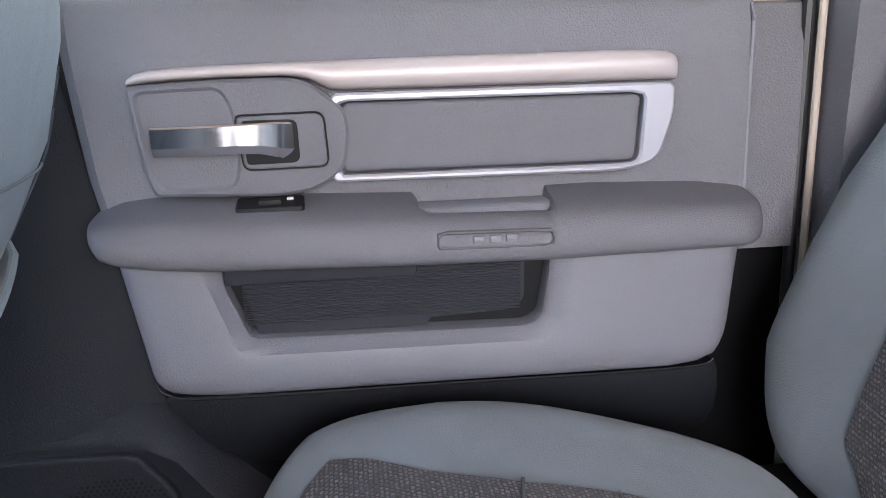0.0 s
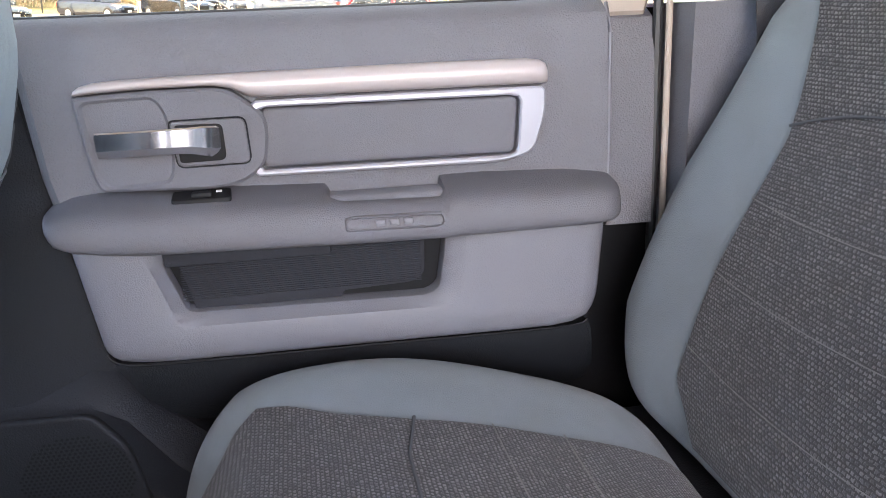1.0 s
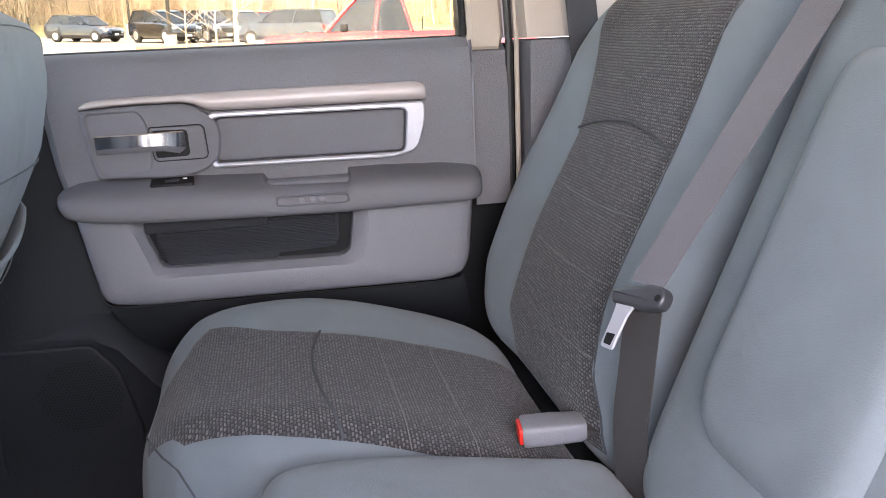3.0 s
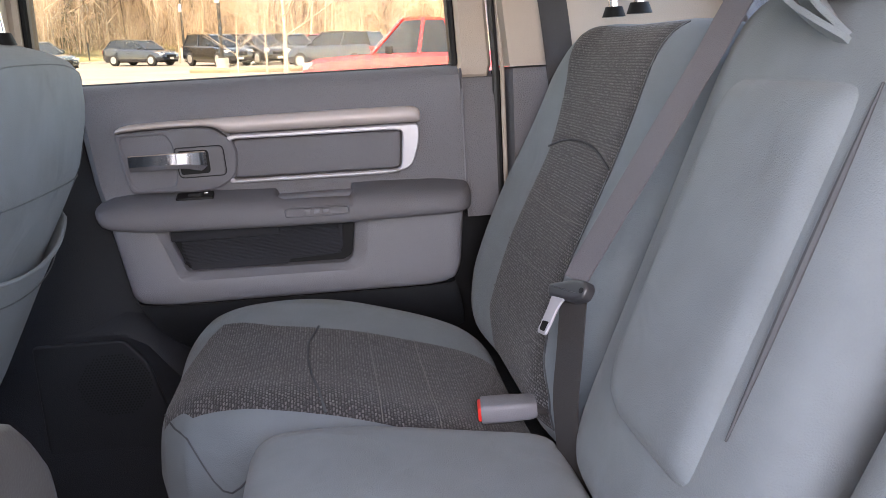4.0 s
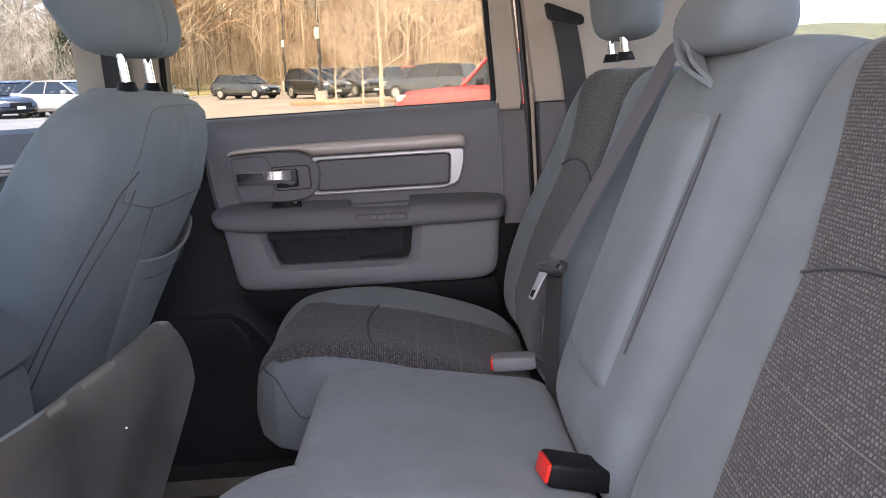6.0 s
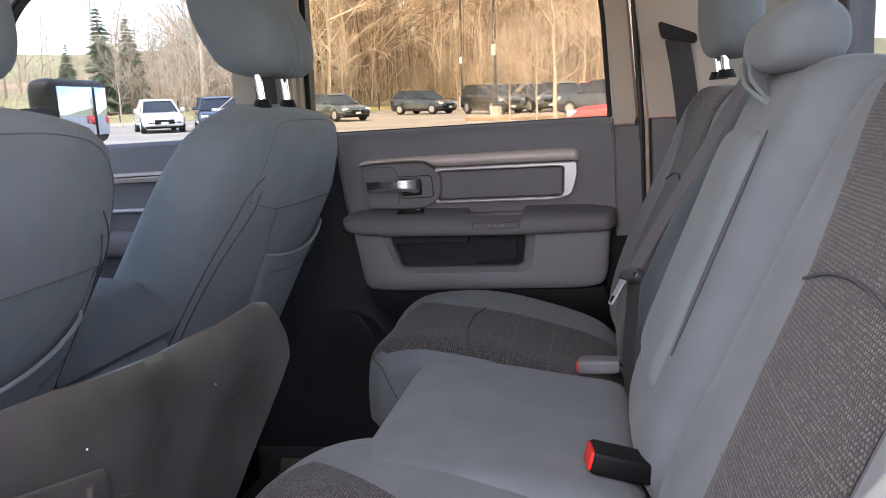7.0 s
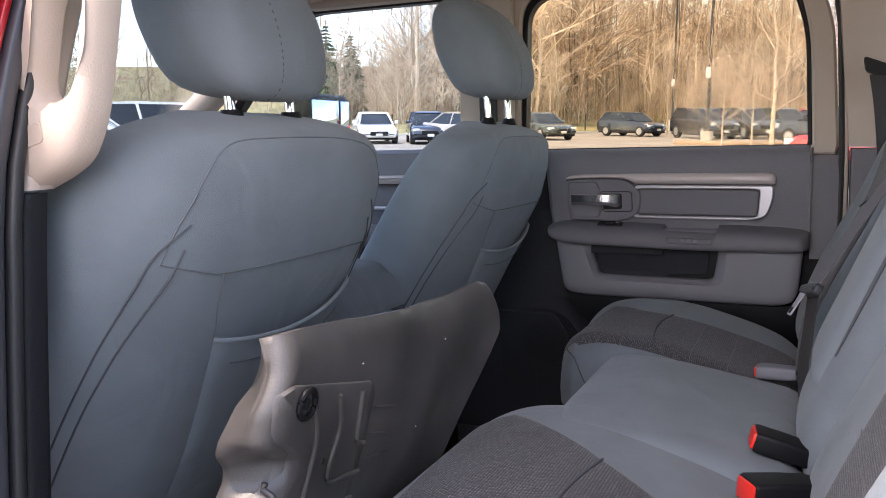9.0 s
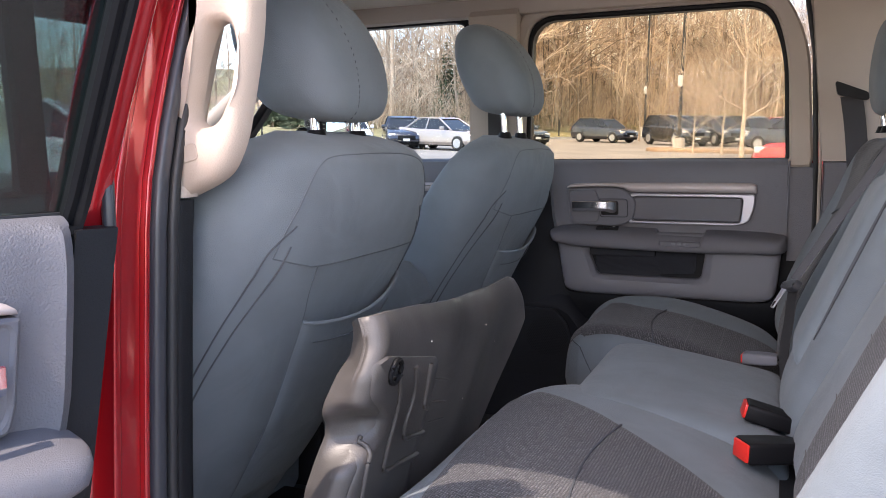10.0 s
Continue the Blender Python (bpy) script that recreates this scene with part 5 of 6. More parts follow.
belt = thing("middle_seat_belt", (0.3, 0.26, 1.0), "grey middle seat belt hanging with its metal tongue", "seat belt")
up_pts = spline([(0.56, 0.208, 1.405), (0.53, 0.21, 1.428), (0.505, 0.212, 1.42), (0.47, 0.217, 1.36), (0.42, 0.224, 1.278), (0.375, 0.230, 1.203), (0.339, 0.236, 1.142)])
part("webbing", ribbon(up_pts, 0.038, [(-0.28, 0.95, 0.1)] * len(up_pts)), WEBBING, belt, "grey woven belt webbing")
dn_pts = spline([(0.338, 0.236, 1.13), (0.332, 0.238, 1.06), (0.326, 0.236, 1.0), (0.33, 0.232, 0.92)])
part("lower_webbing", ribbon(dn_pts, 0.044, [(-0.35, 0.93, 0.0)] * len(dn_pts)), WEB_DARK, belt, "dark woven belt webbing")
tongue = thing("belt_tongue", (0.31, 0.27, 1.12), "steel belt tongue in a grey plastic grip", "seat belt")
ax = Vector((0.40, -0.90, 0.19)).normalized()
ay = (lambda v: (v - ax * v.dot(ax)).normalized())(Vector((-0.5, -0.1, -0.85)))
az_ = ax.cross(ay).normalized()


def tongue_plate(loop, d0, d1, edge):
    """A plate in the tongue's own plane."""
    bm = slab(loop, d0, d1, edge)
    for v in bm.verts:
        v.co = Vector((0.333, 0.232, 1.131)) + ax * v.co.x + ay * v.co.z + az_ * v.co.y
    return bm


part("grip", tongue_plate(rounded([(-0.034, -0.008), (0.010, -0.013), (0.026, -0.011), (0.031, -0.003), (0.028, 0.008), (0.010, 0.011), (-0.031, 0.006)], 0.005), -0.006, 0.006, 0.003), BUCKLE, tongue)
part("grip_hole", tongue_plate([(0.024 + 0.0032 * math.cos(k * 0.524), 0.0 + 0.0032 * math.sin(k * 0.524)) for k in range(12)], -0.0068, -0.005, 0.0002), BLACK, tongue)
blade = part("blade", tongue_plate(rounded([(-0.024, 0.004), (-0.002, 0.008), (-0.008, 0.018), (-0.015, 0.050), (-0.031, 0.047), (-0.025, 0.018)], [0.002, 0.002, 0.006, 0.004, 0.004, 0.006]), -0.0042, -0.0018, 0.0006), SILVER, tongue, "bright steel blade")
part("blade_slot", tongue_plate(rounded([(-0.026, 0.034), (-0.015, 0.035), (-0.018, 0.046), (-0.027, 0.044)], 0.0015), -0.0046, -0.0016, 0.0002), BLACK, blade)


def buckle(x, y, z, yaw, pitch, label, l=0.085, tall=0.032, wide=0.046, body=BUCKLE):
    """A belt buckle with a red push button, lying with its button forward."""
    t = thing("belt_buckle", (x, y, z), label, "belt buckle", "belt buckles")
    T = Matrix.Translation((x, y, z)) @ pose(0, 0, 0, 0, pitch, yaw)
    rings = []
    for f, k in ((0.0, 0.92), (0.04, 1.0), (0.5, 1.0), (0.9, 0.93), (1.0, 0.8)):
        rings.append([T @ Vector((f * l, a * k, b * k)) for a, b in rounded([(-wide / 2, -tall / 2), (wide / 2, -tall / 2), (wide / 2, tall / 2), (-wide / 2, tall / 2)], 0.006, 3)])
    part("housing", loft(rings), body, t)
    bm = box((-0.004, -wide / 2 + 0.004, -tall / 2 + 0.003), (0.004, wide / 2 - 0.004, tall / 2 - 0.003), 0.002)
    bm.transform(T)
    part("push_button", bm, BUTTON, t, "red push button")
    end = T @ Vector((l, 0, 0))
    pts = spline([end - Vector((0.01, 0, 0)), end + Vector((0.02, 0.0, -0.006)), end + Vector((0.06, 0.0, -0.03))], 5)
    part("strap", ribbon(pts, 0.03, [T.to_3x3() @ Vector((0, 1, 0))] * len(pts), 0.006), WEB_DARK, t)
    return t


buckle(0.25, 0.338, 0.962, -8, -2, "grey belt buckle with red button on the cushion", 0.066, 0.023, 0.038, body=LOWER)
buckle(0.272, -0.076, 0.980, 8, 16, "black belt buckle with red button leaning on the backrest", 0.085, 0.028, body=BLACK)
buckle(0.275, -0.22, 0.962, 32, 4, "black belt buckle with red button beside the backrest", 0.09, body=BLACK)

pbelt = thing("shoulder_belt", (0.46, 0.8, 1.3), "dark grey shoulder belt hanging from the rear pillar", "seat belt")
pp = spline([(0.452, 0.757, 1.505), (0.462, 0.755, 1.44), (0.47, 0.752, 1.36), (0.475, 0.75, 1.28), (0.48, 0.75, 1.1)])
part("webbing", ribbon(pp, 0.048, [(1, 0.15, 0.12)] * len(pp)), WEB_DARK, pbelt)
part("belt_guide", loft([[Vector((0.450 + a, 0.760 + dy, 1.515 + b - 0.25 * a)) for a, b in rounded([(-0.034, 0.018), (0.04, 0.006), (0.04, -0.012), (-0.028, -0.014)], 0.008, 3)] for dy in (0.014, -0.006, -0.012)]), BLACK, pbelt, "black plastic belt guide")
nbelt = thing("near_shoulder_belt", (0.5, -0.7, 1.2), "sunlit seat belt hanging beside the backrest", "seat belt")
npts = spline([(0.68, -0.70, 1.62), (0.63, -0.725, 1.46), (0.60, -0.737, 1.35), (0.59, -0.74, 1.305), (0.59, -0.742, 1.2), (0.59, -0.74, 1.0)])
part("webbing", ribbon(npts, 0.036, [(0.93, -0.2, 0.3)] * len(npts)), WEBBING, nbelt)

# front passenger belt on its pillar
fb = thing("front_shoulder_belt", (-0.44, 0.8, 1.5), "dark front seat belt on the door pillar", "seat belt")
part("webbing", ribbon(spline([(-0.44, 0.805, 1.62), (-0.44, 0.80, 1.5), (-0.44, 0.80, 1.36), (-0.45, 0.79, 1.1)]), 0.048, [(1, 0, 0)] * 25), WEB_DARK, fb)


# ---- outside: the lot slopes a little against the cab ----
SITE = pose(0, 0, 0, 1.32, 2.07, 0)
EYE = Vector((0.33, -1.2, 0))


def spot(az, d):
    """Where a bearing and a distance from the open door lie on the lot."""
    az, d = 1.087 * az + 0.34, 0.92 * d
    return EYE.x + d * math.sin(radians(az)), EYE.y + d * math.cos(radians(az))


def on_site(ob, x, y, z=0.0, turn=0.0):
    ob.matrix_world = SITE @ pose(x, y, z, 0, 0, turn)
    return ob


def sheet(nx, ny, x0, x1, y0, y1, height, bm=None):
    bm = bm or bmesh.new()
    rows = [[bm.verts.new((x0 + (x1 - x0) * i / nx, y0 + (y1 - y0) * j / ny, height(x0 + (x1 - x0) * i / nx, y0 + (y1 - y0) * j / ny))) for i in range(nx + 1)] for j in range(ny + 1)]
    grid_faces(bm, rows)
    return bm


def lot_edge(x):
    """How far the asphalt reaches from the cab at x."""
    return lerp([(-60, 30), (-22, 45), (-10, 64), (20, 76), (60, 90), (200, 130)], x)


ground = solo("ground", sheet(40, 40, -900, 900, -700, 1100, lambda x, y: 0.0), ASPHALT, "pale sunlit parking lot asphalt", kind="structure")
ground.matrix_world = SITE
bm, rows = bmesh.new(), []
for i in range(61):
    x = -150 + 300 * i / 60
    e = lot_edge(x)
    rows.append([bm.verts.new((x, e + d, h + 0.5 * noise.noise((x * 0.05, d * 0.05, 0)) * (d > 6))) for d, h in ((0, 0.0), (0.02, 0.14), (2, 0.17), (8, 0.35), (16, 0.9), (30, 2.2), (60, 5.0), (120, 10.0))])
grid_faces(bm, rows)
lawn = solo("lawn", bm, GRASS, "dry spring grass bank behind the lot", kind="structure")
lawn.matrix_world = SITE
bm, rows = bmesh.new(), []
for i in range(321):
    x = -190 + 380 * i / 320
    e = lot_edge(x) + lerp([(-190, 30), (-30, 24), (-12, 24), (190, 24)], x)
    n = noise.noise((x * 0.03, 3, 0))
    crest = 1.6 * noise.noise((x * 0.21, 7, 0)) + 1.2 * noise.noise((x * 0.7, 9, 0))
    top = lerp([(-190, 9), (-60, 9), (-32, 10), (-20, 11), (-8, 13), (20, 14), (50, 7), (190, 5)], x)
    rows.append([bm.verts.new((x, e + d, h)) for d, h in ((0, 1.0), (6, 0.16 * top + n), (14, 0.3 * top + n), (40, 0.5 * top + n), (46, top * 0.62 + n), (50, top * 0.72 + n + crest))])
grid_faces(bm, rows)
woods_floor = solo("backdrop", bm, LITTER, "brown leaf-strewn wooded slope in the distance", kind="structure")
woods_floor.matrix_world = SITE
bm = bmesh.new()
pts = [(x, lot_edge(x) - 0.08, 0.075) for x in [-60 + 3 * k for k in range(50)]]
loft([[(x, y - 0.08, 0), (x, y - 0.08, 0.15), (x, y + 0.1, 0.15), (x, y + 0.1, 0)] for x, y, _ in pts], True, bm)
kerb = solo("kerb", bm, CONCRETE, "pale concrete kerb along the lot", kind="structure")
kerb.matrix_world = SITE
isl = solo("planting_island", slab(rounded([(-1.8, -1.2), (-1.8, 1.2), (9, 1.4), (9, -1.2)], 1.0), 0.16, 0.0, 0.05), LITTER, "low planted island in the lot", kind="structure")
isl.data.transform(Matrix(((1, 0, 0, 0), (0, 0, 1, 0), (0, 1, 0, 0), (0, 0, 0, 1))))
on_site(isl, *spot(-6.2, 43.5))


# ---- trees ----
def branch(bm, p, d, length, r, depth, rng, spread, up):
    """A limb of a few bends that forks into thinner ones."""
    n = 4 if depth > 1 else 3
    pts, rad = [p], [r]
    for i in range(n):
        d = (d + Vector((rng.gauss(0, 0.10), rng.gauss(0, 0.10), rng.gauss(0, 0.05) + up * 0.08))).normalized()
        p = p + d * length / n
        pts.append(p)
        rad.append(max(r * (1 - 0.62 * (i + 1) / n), 0.006))
    tube(pts, rad, 5 if depth > 2 else 3, bm)
    if depth == 0:
        return
    kids = rng.randint(3, 5) if depth > 1 else rng.randint(3, 4)
    for k in range(kids):
        f = rng.uniform(0.35, 1.0)
        q = pts[min(n, max(1, round(f * n)))]
        side = Vector((rng.gauss(0, 1), rng.gauss(0, 1), rng.uniform(-0.2, 0.7))).normalized()
        e = (d * 0.9 + side * spread).normalized()
        branch(bm, q, e, length * rng.uniform(0.45, 0.72), max(rad[min(n, round(f * n))] * 0.62, 0.007), depth - 1, rng, spread, up)


def bare_tree(name, seed, height, trunk, mat, label, depth=4, spread=0.75, clear=0.25, rise=0.75, limbs=11):
    rng = random.Random(seed)
    t = thing(name, (0, 0, 0), label, "tree", "bare trees")
    bm = bmesh.new()
    p, pts, rad = Vector(), [Vector((0, 0, -0.3))], [trunk * 1.3]
    for k in range(8):
        p = Vector((rng.gauss(0, 0.05) * k * 0.4, rng.gauss(0, 0.05) * k * 0.4, height * 0.85 * (k + 1) / 8))
        pts.append(p)
        rad.append(trunk * (1 - 0.85 * (k + 1) / 8))
    tube(pts, rad, 7, bm)
    part("trunk", bm, mat, t)
    bm = bmesh.new()
    for k in range(limbs):
        f = clear + (0.95 - clear) * k / (limbs - 1)
        q = pts[0].lerp(pts[-1], f)
        a = k * 2.4 + rng.uniform(-0.5, 0.5)
        e = Vector((math.cos(a), math.sin(a), rise + 0.7 * f)).normalized()
        branch(bm, q, e, height * 0.42 * (1.15 - 0.75 * f), max(trunk * 0.4 * (1 - 0.7 * f), 0.015), depth - 2, rng, spread, 0.8)
    part("crown", bm, mat, t)
    return t


def evergreen(name, seed, height, label):
    rng = random.Random(seed)
    t = thing(name, (0, 0, 0), label, "tree", "evergreens")
    part("trunk", tube([(0, 0, -0.2), (0, 0, height)], [height * 0.025, 0.02], 7), BARK, t)
    bm = bmesh.new()
    tiers = int(height * 7)
    for k in range(tiers):
        f = k / tiers
        z = height * (0.06 + 0.94 * f) + rng.uniform(-0.1, 0.1)
        reach = height * 0.24 * (1 - f) ** 0.85 + 0.12
        for j in range(13):
            a = rng.uniform(0, math.tau)
            r = reach * rng.uniform(0.45, 1.12)
            tip = Vector((math.cos(a) * r, math.sin(a) * r, z - r * rng.uniform(0.15, 0.4)))
            base = Vector((0, 0, z))
            side = Vector((-math.sin(a), math.cos(a), 0)) * r * 0.2
            mid = base.lerp(tip, 0.55)
            q = [base, mid + side - Vector((0, 0, 0.12 * r)), tip, mid - side - Vector((0, 0, 0.12 * r)), mid + Vector((0, 0, 0.06 * r))]
            v = [bm.verts.new(c) for c in q]
            for tri in ((0, 1, 4), (1, 2, 4), (2, 3, 4), (3, 0, 4)):
                bm.faces.new([v[i] for i in tri])
    part("crown", bm, NEEDLES, t, "dark drooping needle boughs", 10)
    return t


kinds = [bare_tree("bare_tree", 11 + k, h, tr, BARK, "leafless brown woodland tree in spring sun", 4, s) for k, (h, tr, s) in enumerate(((15, 0.17, 0.7), (18, 0.2, 0.6), (12, 0.12, 0.9), (16, 0.14, 0.65)))]
rng = random.Random(5)
spots = []
for k in range(84):
    az = rng.uniform(-27, 12)
    x, y = spot(az, 10)
    d = rng.uniform(4, 34)
    far = 60
    for _ in range(4):
        x, y = spot(az, far)
        far += (lot_edge(x) + 9 + d - y)
    x, y = spot(az, far)
    if az < -19 and rng.random() < 0.55:
        continue
    spots.append((x, y, 0.35 + 0.05 * max(0, y - lot_edge(x) - 8), rng.uniform(0, 360), rng.uniform(0.75, 1.15)))
for k in range(16):
    az = rng.uniform(-50, -27)
    x, y = spot(az, rng.uniform(85, 130))
    spots.append((x, y, 1.5, rng.uniform(0, 360), rng.uniform(0.55, 0.8)))
for k, (x, y, z, a, s) in enumerate(spots):
    src = kinds[k % 4]
    if k < 4:
        t = src
        t.matrix_world = SITE @ pose(x, y, z, 0, 0, a)
    else:
        t = copy_thing(src, SITE @ pose(x, y, z, 0, 0, a) @ Matrix.Scale(s, 4))
tall = bare_tree("bare_tree", 71, 14, 0.2, PALE_BARK, "tall leafless tree with pale forked limbs", 5, 0.55, 0.2)
on_site(tall, *spot(-24.2, 66), 1.0)
sap = bare_tree("sapling", 72, 9.5, 0.085, PALE_BARK, "young leafless tree with pale bark in the island", 5, 0.8, 0.2, 0.25, 18)
on_site(sap, *spot(-3.1, 38), 0.1)
for az, d, s in ((-4.2, 40, 0.5), (-5.85, 41, 0.45), (-9.0, 62, 0.6), (-28.9, 52, 0.55), (-25.4, 58, 0.62), (-16.0, 61, 0.6), (1.5, 56, 0.7)):
    copy_thing(sap, SITE @ pose(*spot(az, d), 0.1, 0, 0, az * 40) @ Matrix.Scale(s, 4))
fir = evergreen("evergreen_tree", 3, 7.0, "dark green spruce with drooping boughs")
on_site(fir, *spot(-29.7, 66), 0.8)
for az, d, s in ((-28.2, 70, 0.95), (-20.8, 70, 0.95), (-17.0, 74, 0.95), (-31.5, 60, 0.6), (-14.6, 76, 0.7), (-13.2, 84, 0.6), (-10.4, 86, 0.55), (-8.2, 90, 0.7), (-22.5, 80, 0.8)):
    copy_thing(fir, SITE @ pose(*spot(az, d), 0.8, 0, 0, az * 50) @ Matrix.Scale(s, 4))

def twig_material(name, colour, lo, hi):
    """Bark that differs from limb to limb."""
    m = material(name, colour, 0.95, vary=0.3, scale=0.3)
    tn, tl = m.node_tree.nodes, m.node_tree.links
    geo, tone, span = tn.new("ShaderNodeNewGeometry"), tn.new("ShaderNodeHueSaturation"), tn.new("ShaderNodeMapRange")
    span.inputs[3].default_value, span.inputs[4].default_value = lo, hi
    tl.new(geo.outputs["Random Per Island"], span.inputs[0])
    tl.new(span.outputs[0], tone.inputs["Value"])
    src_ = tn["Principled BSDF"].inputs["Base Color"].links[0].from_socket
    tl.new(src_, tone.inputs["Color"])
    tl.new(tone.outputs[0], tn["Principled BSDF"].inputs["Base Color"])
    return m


# the second is a paler copy, with sunlight on the front twigs put into its colour
TWIG, SUNLIT_TWIG = twig_material("twigs", (0.42, 0.31, 0.215), 0.15, 1.5), twig_material("sunlit_twigs", (0.6, 0.49, 0.375), 0.6, 1.25)
# woods behind the lot: fine branching crowns and brushwood
class Twigs:
    """Thin three-sided limbs gathered into one mesh."""

    def __init__(self, seed):
        self.v, self.f, self.rng = [], [], random.Random(seed)

    def limb(self, pts, radii):
        base = len(self.v)
        d = (pts[-1] - pts[0]).normalized()
        a = d.cross(Vector((0.3, 0.9, 0.2))).normalized()
        b = d.cross(a)
        for p, r in zip(pts, radii):
            for k in range(3):
                w = k * math.tau / 3
                self.v.append(p + a * (r * math.cos(w)) + b * (r * math.sin(w)))
        for i in range(len(pts) - 1):
            for k in range(3):
                j = (k + 1) % 3
                self.f.append((base + 3 * i + k, base + 3 * i + j, base + 3 * i + 3 + j, base + 3 * i + 3 + k))

    def fork(self, p, d, length, r, depth):
        g = self.rng
        bend = Vector((g.gauss(0, 0.16), g.gauss(0, 0.16), g.gauss(0.04, 0.1))) * length
        mid, end = p + d * length * 0.5 + bend * 0.35, p + d * length + bend
        self.limb([p, mid, end] if depth else [p, end], [r, r * 0.75, r * 0.4] if depth else [r, r * 0.5])
        if not depth:
            return
        for k in range(g.randint(3, 5)):
            f = g.uniform(0.25, 1.0)
            q = p.lerp(mid, f * 2) if f < 0.5 else mid.lerp(end, f * 2 - 1)
            e = (d + Vector((g.gauss(0, 0.7), g.gauss(0, 0.6), g.gauss(0.1, 0.45)))).normalized()
            self.fork(q, e, length * g.uniform(0.35, 0.6), max(r * 0.5, 0.009), depth - 1)

    def tree(self, p, h, spread):
        g = self.rng
        r = h * g.uniform(0.005, 0.0095)
        lean = Vector((g.gauss(0, 0.05), g.gauss(0, 0.05), 1)).normalized()
        pts = [p]
        for k in range(4):
            pts.append(pts[-1] + (lean + Vector((g.gauss(0, 0.06), g.gauss(0, 0.06), 0))) * h * 0.25)
        self.limb(pts, [r, r * 0.85, r * 0.65, r * 0.4, r * 0.15])
        for k in range(g.randint(9, 13)):
            f = g.uniform(0.2, 0.97)
            i = min(3, int(f * 4))
            q = pts[i].lerp(pts[i + 1], f * 4 - i)
            w = g.uniform(0, math.tau)
            d = Vector((math.cos(w), math.sin(w), g.uniform(0.2, 1.3))).normalized()
            self.fork(q, d, h * spread * g.uniform(0.5, 1.1) * (1.15 - f), r * (1.1 - f) * 0.6 + 0.01, 2)

    def shrub(self, p, h):
        g = self.rng
        for k in range(g.randint(5, 9)):
            d = Vector((g.gauss(0, 0.45), g.gauss(0, 0.45), 1)).normalized()
            self.fork(p + Vector((g.gauss(0, 0.3), g.gauss(0, 0.3), 0)), d, h * g.uniform(0.5, 1), 0.014, 1)


def woods_spot(az, depth):
    far = 70
    for _ in range(5):
        x, y = spot(az, far)
        far += lot_edge(x) + depth - y
    x, y = spot(az, far)
    return Vector((x, y, 0.3 + 0.075 * max(0, depth - 10)))


for name_, seed_, mat_, count, near_, far_, label_ in (("woods", 21, TWIG, 560, 10, 62, "dense bare spring woods on the slope"), ("pale_woods", 22, SUNLIT_TWIG, 170, 9, 30, "bare trees along the woods, coloured pale as if sunlit")):
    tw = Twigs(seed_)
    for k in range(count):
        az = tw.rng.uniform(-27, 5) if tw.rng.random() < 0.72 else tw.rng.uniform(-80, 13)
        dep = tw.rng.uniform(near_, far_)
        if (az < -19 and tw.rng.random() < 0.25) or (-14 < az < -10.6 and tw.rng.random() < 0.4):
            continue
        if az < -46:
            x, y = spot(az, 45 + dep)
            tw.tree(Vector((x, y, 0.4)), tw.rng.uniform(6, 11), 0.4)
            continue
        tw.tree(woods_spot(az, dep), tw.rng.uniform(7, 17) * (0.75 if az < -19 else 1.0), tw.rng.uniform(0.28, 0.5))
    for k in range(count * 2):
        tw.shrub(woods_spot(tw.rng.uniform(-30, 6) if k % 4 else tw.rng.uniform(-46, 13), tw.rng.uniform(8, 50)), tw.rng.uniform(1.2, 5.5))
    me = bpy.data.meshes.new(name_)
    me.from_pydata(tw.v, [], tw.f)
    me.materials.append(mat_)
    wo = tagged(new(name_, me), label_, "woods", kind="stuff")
    wo.matrix_world = SITE

# ---- posts, house ----
lamp_post = thing("lamp_post", (0, 0, 0), "dark steel lamp post on a concrete foot", "lamp post")
part("pole", tube([(0, 0, 0.5), (0, 0, 9)], [0.085, 0.06], 10), POST, lamp_post)
part("foot", tube([(0, 0, -0.1), (0, 0, 0.6)], 0.28, 16), CONCRETE, lamp_post, "concrete foot")
part("flange", box((-0.16, -0.16, 0.6), (0.16, 0.16, 0.66), 0.01), POST, lamp_post)
part("sign_plate", box((-0.16, -0.1, 2.95), (0.06, -0.085, 3.45), 0.01), LAMP, lamp_post, "pale sign plate")
part("lamp_head", box((-0.25, -0.7, 8.95), (0.25, 0.1, 9.1), 0.03), POST, lamp_post)
on_site(lamp_post, *spot(-6.7, 44), 0)
copy_thing(lamp_post, SITE @ pose(*spot(-8.7, 68), 0.3))
bollard = solo("fence_post", tube([(0, 0, -0.1), (0, 0, 1.15), (0, 0, 1.18)], [0.055, 0.055, 0.02], 8), POST, "dark round fence post on the grass", "fence post", group="fence posts")
bm0 = [(x, lot_edge(x) + 2.2) for x in [-40 + 3.1 * k for k in range(24)]]
for k, (x, y) in enumerate(bm0):
    m = SITE @ pose(x, y, 0.15)
    if k:
        copy_thing(bollard, m)
    else:
        bollard.matrix_world = m
house = thing("house", (0, 0, 0), "cream sided house far behind the trees", "house")
part("wall", box((-4, -3, 0), (4, 3, 5.0), 0.02), WALL, house)
bm = bmesh.new()
loft([[(x, -3.5, 5.0), (x, 0, 7.2), (x, 3.5, 5.0)] for x in (-4.4, 4.4)], True, bm)
part("roof", bm, ROOF, house)
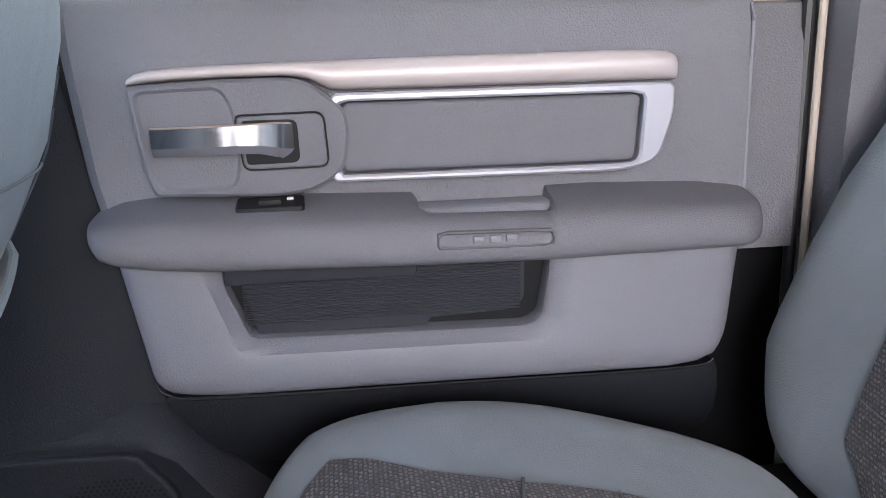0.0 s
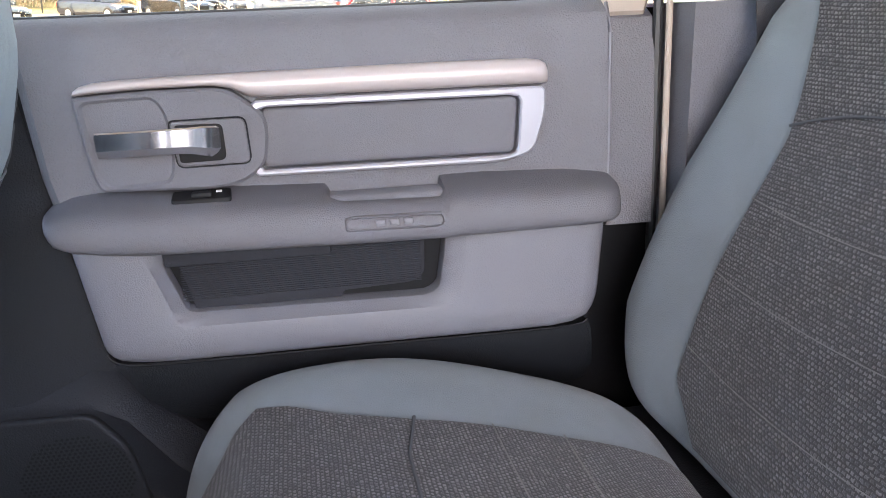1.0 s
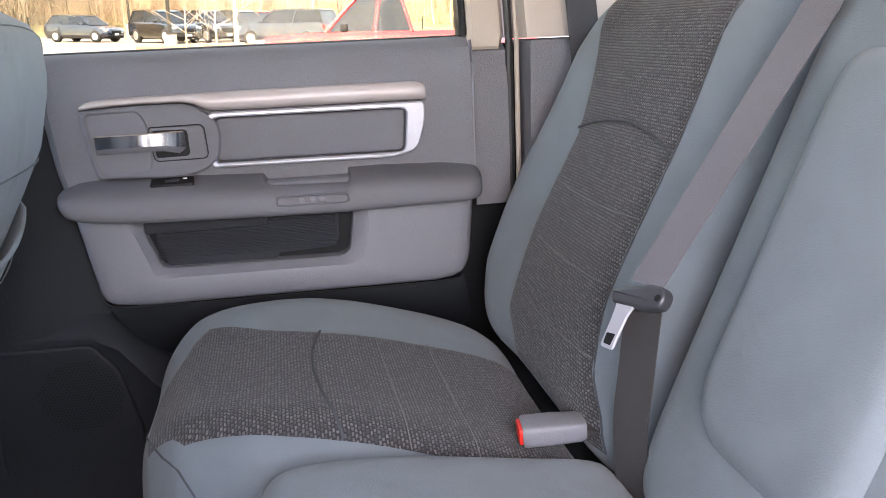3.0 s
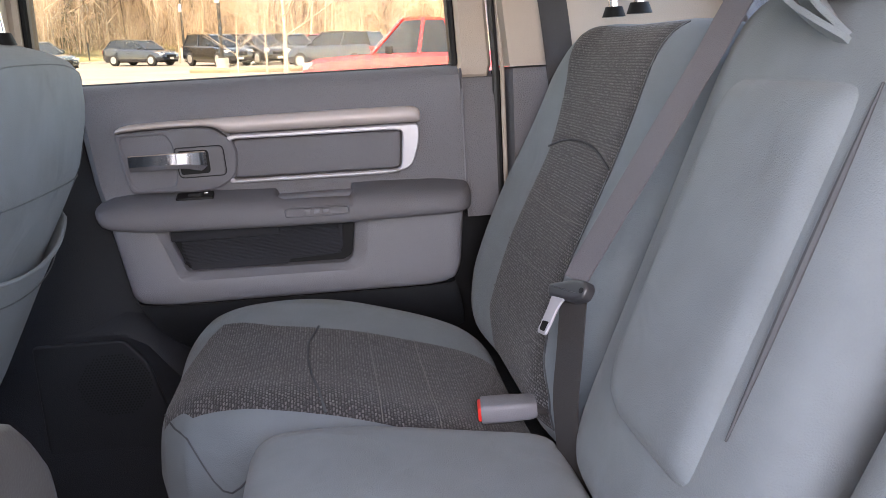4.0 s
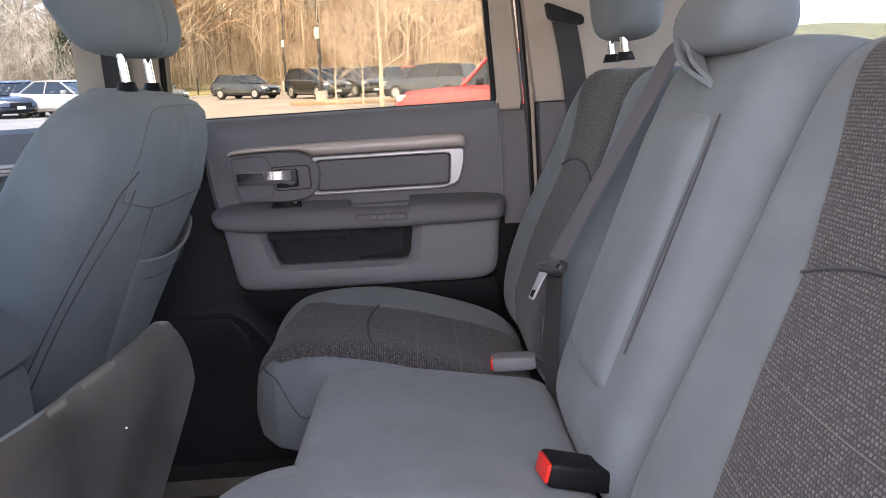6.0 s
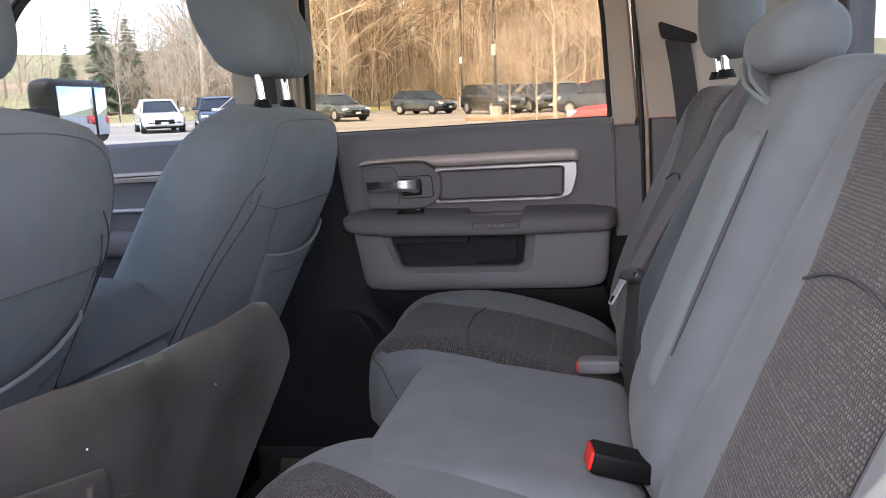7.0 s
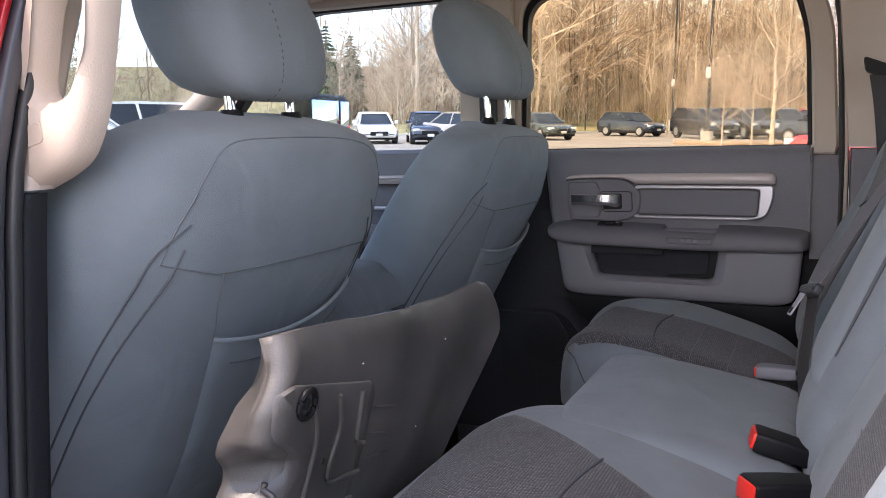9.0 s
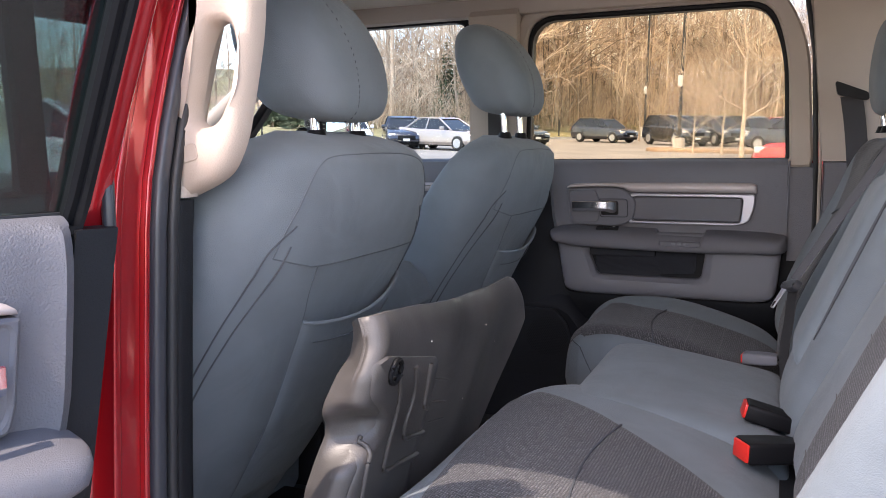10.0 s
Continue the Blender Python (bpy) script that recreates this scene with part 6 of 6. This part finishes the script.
for x in (-2.6, 0.0, 2.4):
    for z in (0.9, 3.3):
        w = part("window", box((x - 0.5, -3.06, z), (x + 0.5, -3.0, z + 1.2), 0.01), CAR_GLASS, house)
        part("window_frame", frame_slab([(x - 0.58, z - 0.08), (x - 0.58, z + 1.28), (x + 0.58, z + 1.28), (x + 0.58, z - 0.08)], [(x - 0.48, z + 0.02), (x - 0.48, z + 1.18), (x + 0.48, z + 1.18), (x + 0.48, z + 0.02)], (x, z + 0.6), -3.1, -3.0, 0.01, 32), LAMP, w)
house.matrix_world = SITE @ pose(*spot(-12.2, 98), 2.6, 0, 0, 12) @ Matrix.Scale(0.65, 4)


# ---- parked vehicles ----
def vehicle(name, kind_, colour, label, where, turn, z=0.0):
    """A car along +x, nose to +x, built from stations of half width, sill and shoulder heights and a cabin on top."""
    L, W, H = {"hatch": (4.2, 0.88, 1.48), "sedan": (4.8, 0.91, 1.45), "suv": (4.6, 0.93, 1.70), "pickup": (5.8, 1.0, 1.95)}[kind_]
    belt_h = {"hatch": 0.92, "sedan": 0.90, "suv": 1.06, "pickup": 1.22}[kind_]
    nose_h = {"hatch": 0.78, "sedan": 0.74, "suv": 0.92, "pickup": 1.12}[kind_]
    wr = {"hatch": 0.32, "sedan": 0.33, "suv": 0.37, "pickup": 0.41}[kind_]
    t = thing(name, (0, 0, 0), label, "pickup" if kind_ == "pickup" else "car", "parked cars")
    rings = []
    tailz = {"hatch": 0.98, "sedan": 0.98, "suv": 1.1, "pickup": 1.25}[kind_]
    for f, w, zb, zt in ((-0.5, 0.80, 0.42, tailz - 0.12), (-0.485, 0.93, 0.32, tailz - 0.02), (-0.42, 0.99, 0.26, tailz), (-0.2, 1.0, 0.24, belt_h + 0.02), (0.1, 1.0, 0.24, belt_h), (0.2, 1.0, 0.24, belt_h - 0.01), (0.34, 0.98, 0.25, (nose_h + belt_h) / 2), (0.44, 0.94, 0.26, nose_h), (0.485, 0.86, 0.30, nose_h - 0.12), (0.5, 0.74, 0.36, nose_h - 0.25)):
        x, h = f * L, W * w
        rings.append([(x, s * y, zz) for s, y, zz in ((-1, h * 0.9, zb), (-1, h, zb + 0.12), (-1, h, (zb + zt) / 2), (-1, h * 0.96, zt - 0.08), (-1, h * 0.86, zt), (1, h * 0.86, zt), (1, h * 0.96, zt - 0.08), (1, h, (zb + zt) / 2), (1, h, zb + 0.12), (1, h * 0.9, zb))])
    part("body", loft(rings), colour, t, "", 35)
    cab = {"hatch": (-0.46, -0.36, 0.06, 0.24), "sedan": (-0.36, -0.20, 0.05, 0.23), "suv": (-0.48, -0.42, 0.08, 0.25), "pickup": (-0.06, -0.02, 0.13, 0.24)}[kind_]
    b0, r0, r1, b1 = [c * L for c in cab]
    bz = belt_h - 0.01
    bw, rw_ = W * 0.86, W * 0.66
    gr = [[(b0, s * bw, bz), (r0, s * rw_, H - 0.05), ((r0 + r1) / 2, s * rw_, H - 0.03), (r1, s * rw_, H - 0.06), (b1, s * bw, bz)] for s in (-1, 1)]
    part("windows", loft([[Vector(p) for p in g] for g in gr], True), CAR_GLASS, t, "dark reflecting car windows", 20)
    part("roof", loft([[(x, s * (rw_ + 0.02), zz) for x, zz in ((r0 - 0.06, H - 0.075), (r0 + 0.08, H - 0.03), ((r0 + r1) / 2, H), (r1 - 0.05, H - 0.03), (r1 + 0.1, H - 0.09), ((r0 + r1) / 2, H - 0.07))] for s in (-1, -0.9, 0.9, 1)]), colour, t, "", 50)
    for s in (-1, 1):
        for a, b in (((b0, bw, bz), (r0, rw_, H - 0.05)), ((b1, bw, bz), (r1, rw_, H - 0.05)), (((b0 + b1) / 2 - 0.1, bw, bz), ((r0 + r1) / 2, rw_, H - 0.04))):
            part("pillar", tube([(a[0], s * a[1], a[2]), (b[0], s * (b[1] + 0.01), b[2])], 0.04, 6), colour, t)
        part("headlight", box((0.455 * L - 0.12, s * W * 0.72 - 0.16, nose_h - 0.2), (0.487 * L, s * W * 0.72 + 0.14, nose_h - 0.07), 0.03), LAMP, t)
        part("tail_light", box((-0.498 * L, s * W * 0.78 - 0.1, tailz - 0.3), (-0.455 * L, s * W * 0.78 + 0.13, tailz - 0.1), 0.02), TAIL, t)
        part("wing_mirror", box((b1 - 0.45, s * W * 1.08 - 0.08, bz + 0.0), (b1 - 0.3, s * W * 1.08 + 0.1, bz + 0.16), 0.03), BLACK if kind_ == "pickup" else colour, t)
        for x in (-0.3 * L, 0.32 * L):
            wheel = part("wheel", tube([(x, s * (W - 0.22), wr), (x, s * (W - 0.2), wr), (x, s * (W - 0.02), wr), (x, s * (W + 0.005), wr)], [wr * 0.9, wr, wr, wr * 0.9], 24), TYRE, t)
            part("rim", tube([(x, s * (W - 0.05), wr), (x, s * (W + 0.02), wr)], [wr * 0.68, wr * 0.6], 18), RIM, wheel)
    part("grille", box((0.488 * L, -W * 0.45, nose_h - 0.36), (0.503 * L, W * 0.45, nose_h - 0.16), 0.02), BLACK, t)
    part("number_plate", box((0.5 * L, -0.15, 0.36), (0.508 * L, 0.15, 0.48), 0.004), LAMP, t)
    part("underbody", box((-0.47 * L, -W * 0.85, 0.2), (0.47 * L, W * 0.85, 0.45), 0.03), BLACK, t)
    t.matrix_world = SITE @ pose(*spot(*where), z, 0, 0, turn)
    return t


P_BLACK, P_NAVY, P_WHITE = paint("black_paint", (0.012, 0.013, 0.015)), paint("navy_paint", (0.015, 0.02, 0.035)), paint("white_paint", (0.78, 0.79, 0.8), 0.0)
P_GREEN, P_RED, P_TAUPE = paint("grey_green_paint", (0.045, 0.055, 0.05)), paint("bright_red_paint", (0.5, 0.012, 0.012), 0.1), paint("taupe_paint", (0.35, 0.3, 0.27))
vehicle("hatchback", "hatch", P_NAVY, "dark navy hatchback parked near the grass", (-11.1, 58), -28)
vehicle("sedan", "sedan", P_GREEN, "dark grey-green sedan parked near the grass", (-16.6, 50), -42)
vehicle("suv", "suv", P_BLACK, "black sport utility vehicle in the row", (-6.9, 54), -52)
vehicle("suv", "suv", P_BLACK, "black sport utility vehicle in the row", (-4.6, 55), -55)
vehicle("suv", "suv", P_GREEN, "dark grey sport utility vehicle in the row", (-2.6, 57), -55)
vehicle("suv", "suv", P_NAVY, "dark blue sport utility vehicle near the tree", (0.0, 45), 150)
vehicle("suv", "suv", P_RED, "red sport utility vehicle behind the dark row", (-0.9, 66), -120)
vehicle("suv", "suv", P_TAUPE, "silver sport utility vehicle behind the dark row", (1.6, 66), -120)
vehicle("pickup_truck", "pickup", P_RED, "bright red pickup parked beyond the window", (5.6, 20.8), 172, -0.15)
vehicle("sedan", "sedan", P_WHITE, "white sedan parked facing the truck", (-26.9, 44), -55)
vehicle("hatchback", "hatch", P_NAVY, "dark blue car beyond the front seats", (-23.6, 43), -60)
vehicle("sedan", "sedan", P_TAUPE, "silver-brown sedan beyond the front window", (-21.0, 41), -20)
vehicle("suv", "suv", P_WHITE, "white sport utility vehicle ahead of the truck", (-45.5, 17), 40)
vehicle("suv", "suv", P_WHITE, "white sport utility vehicle farther along the lot", (-39, 26), 40)
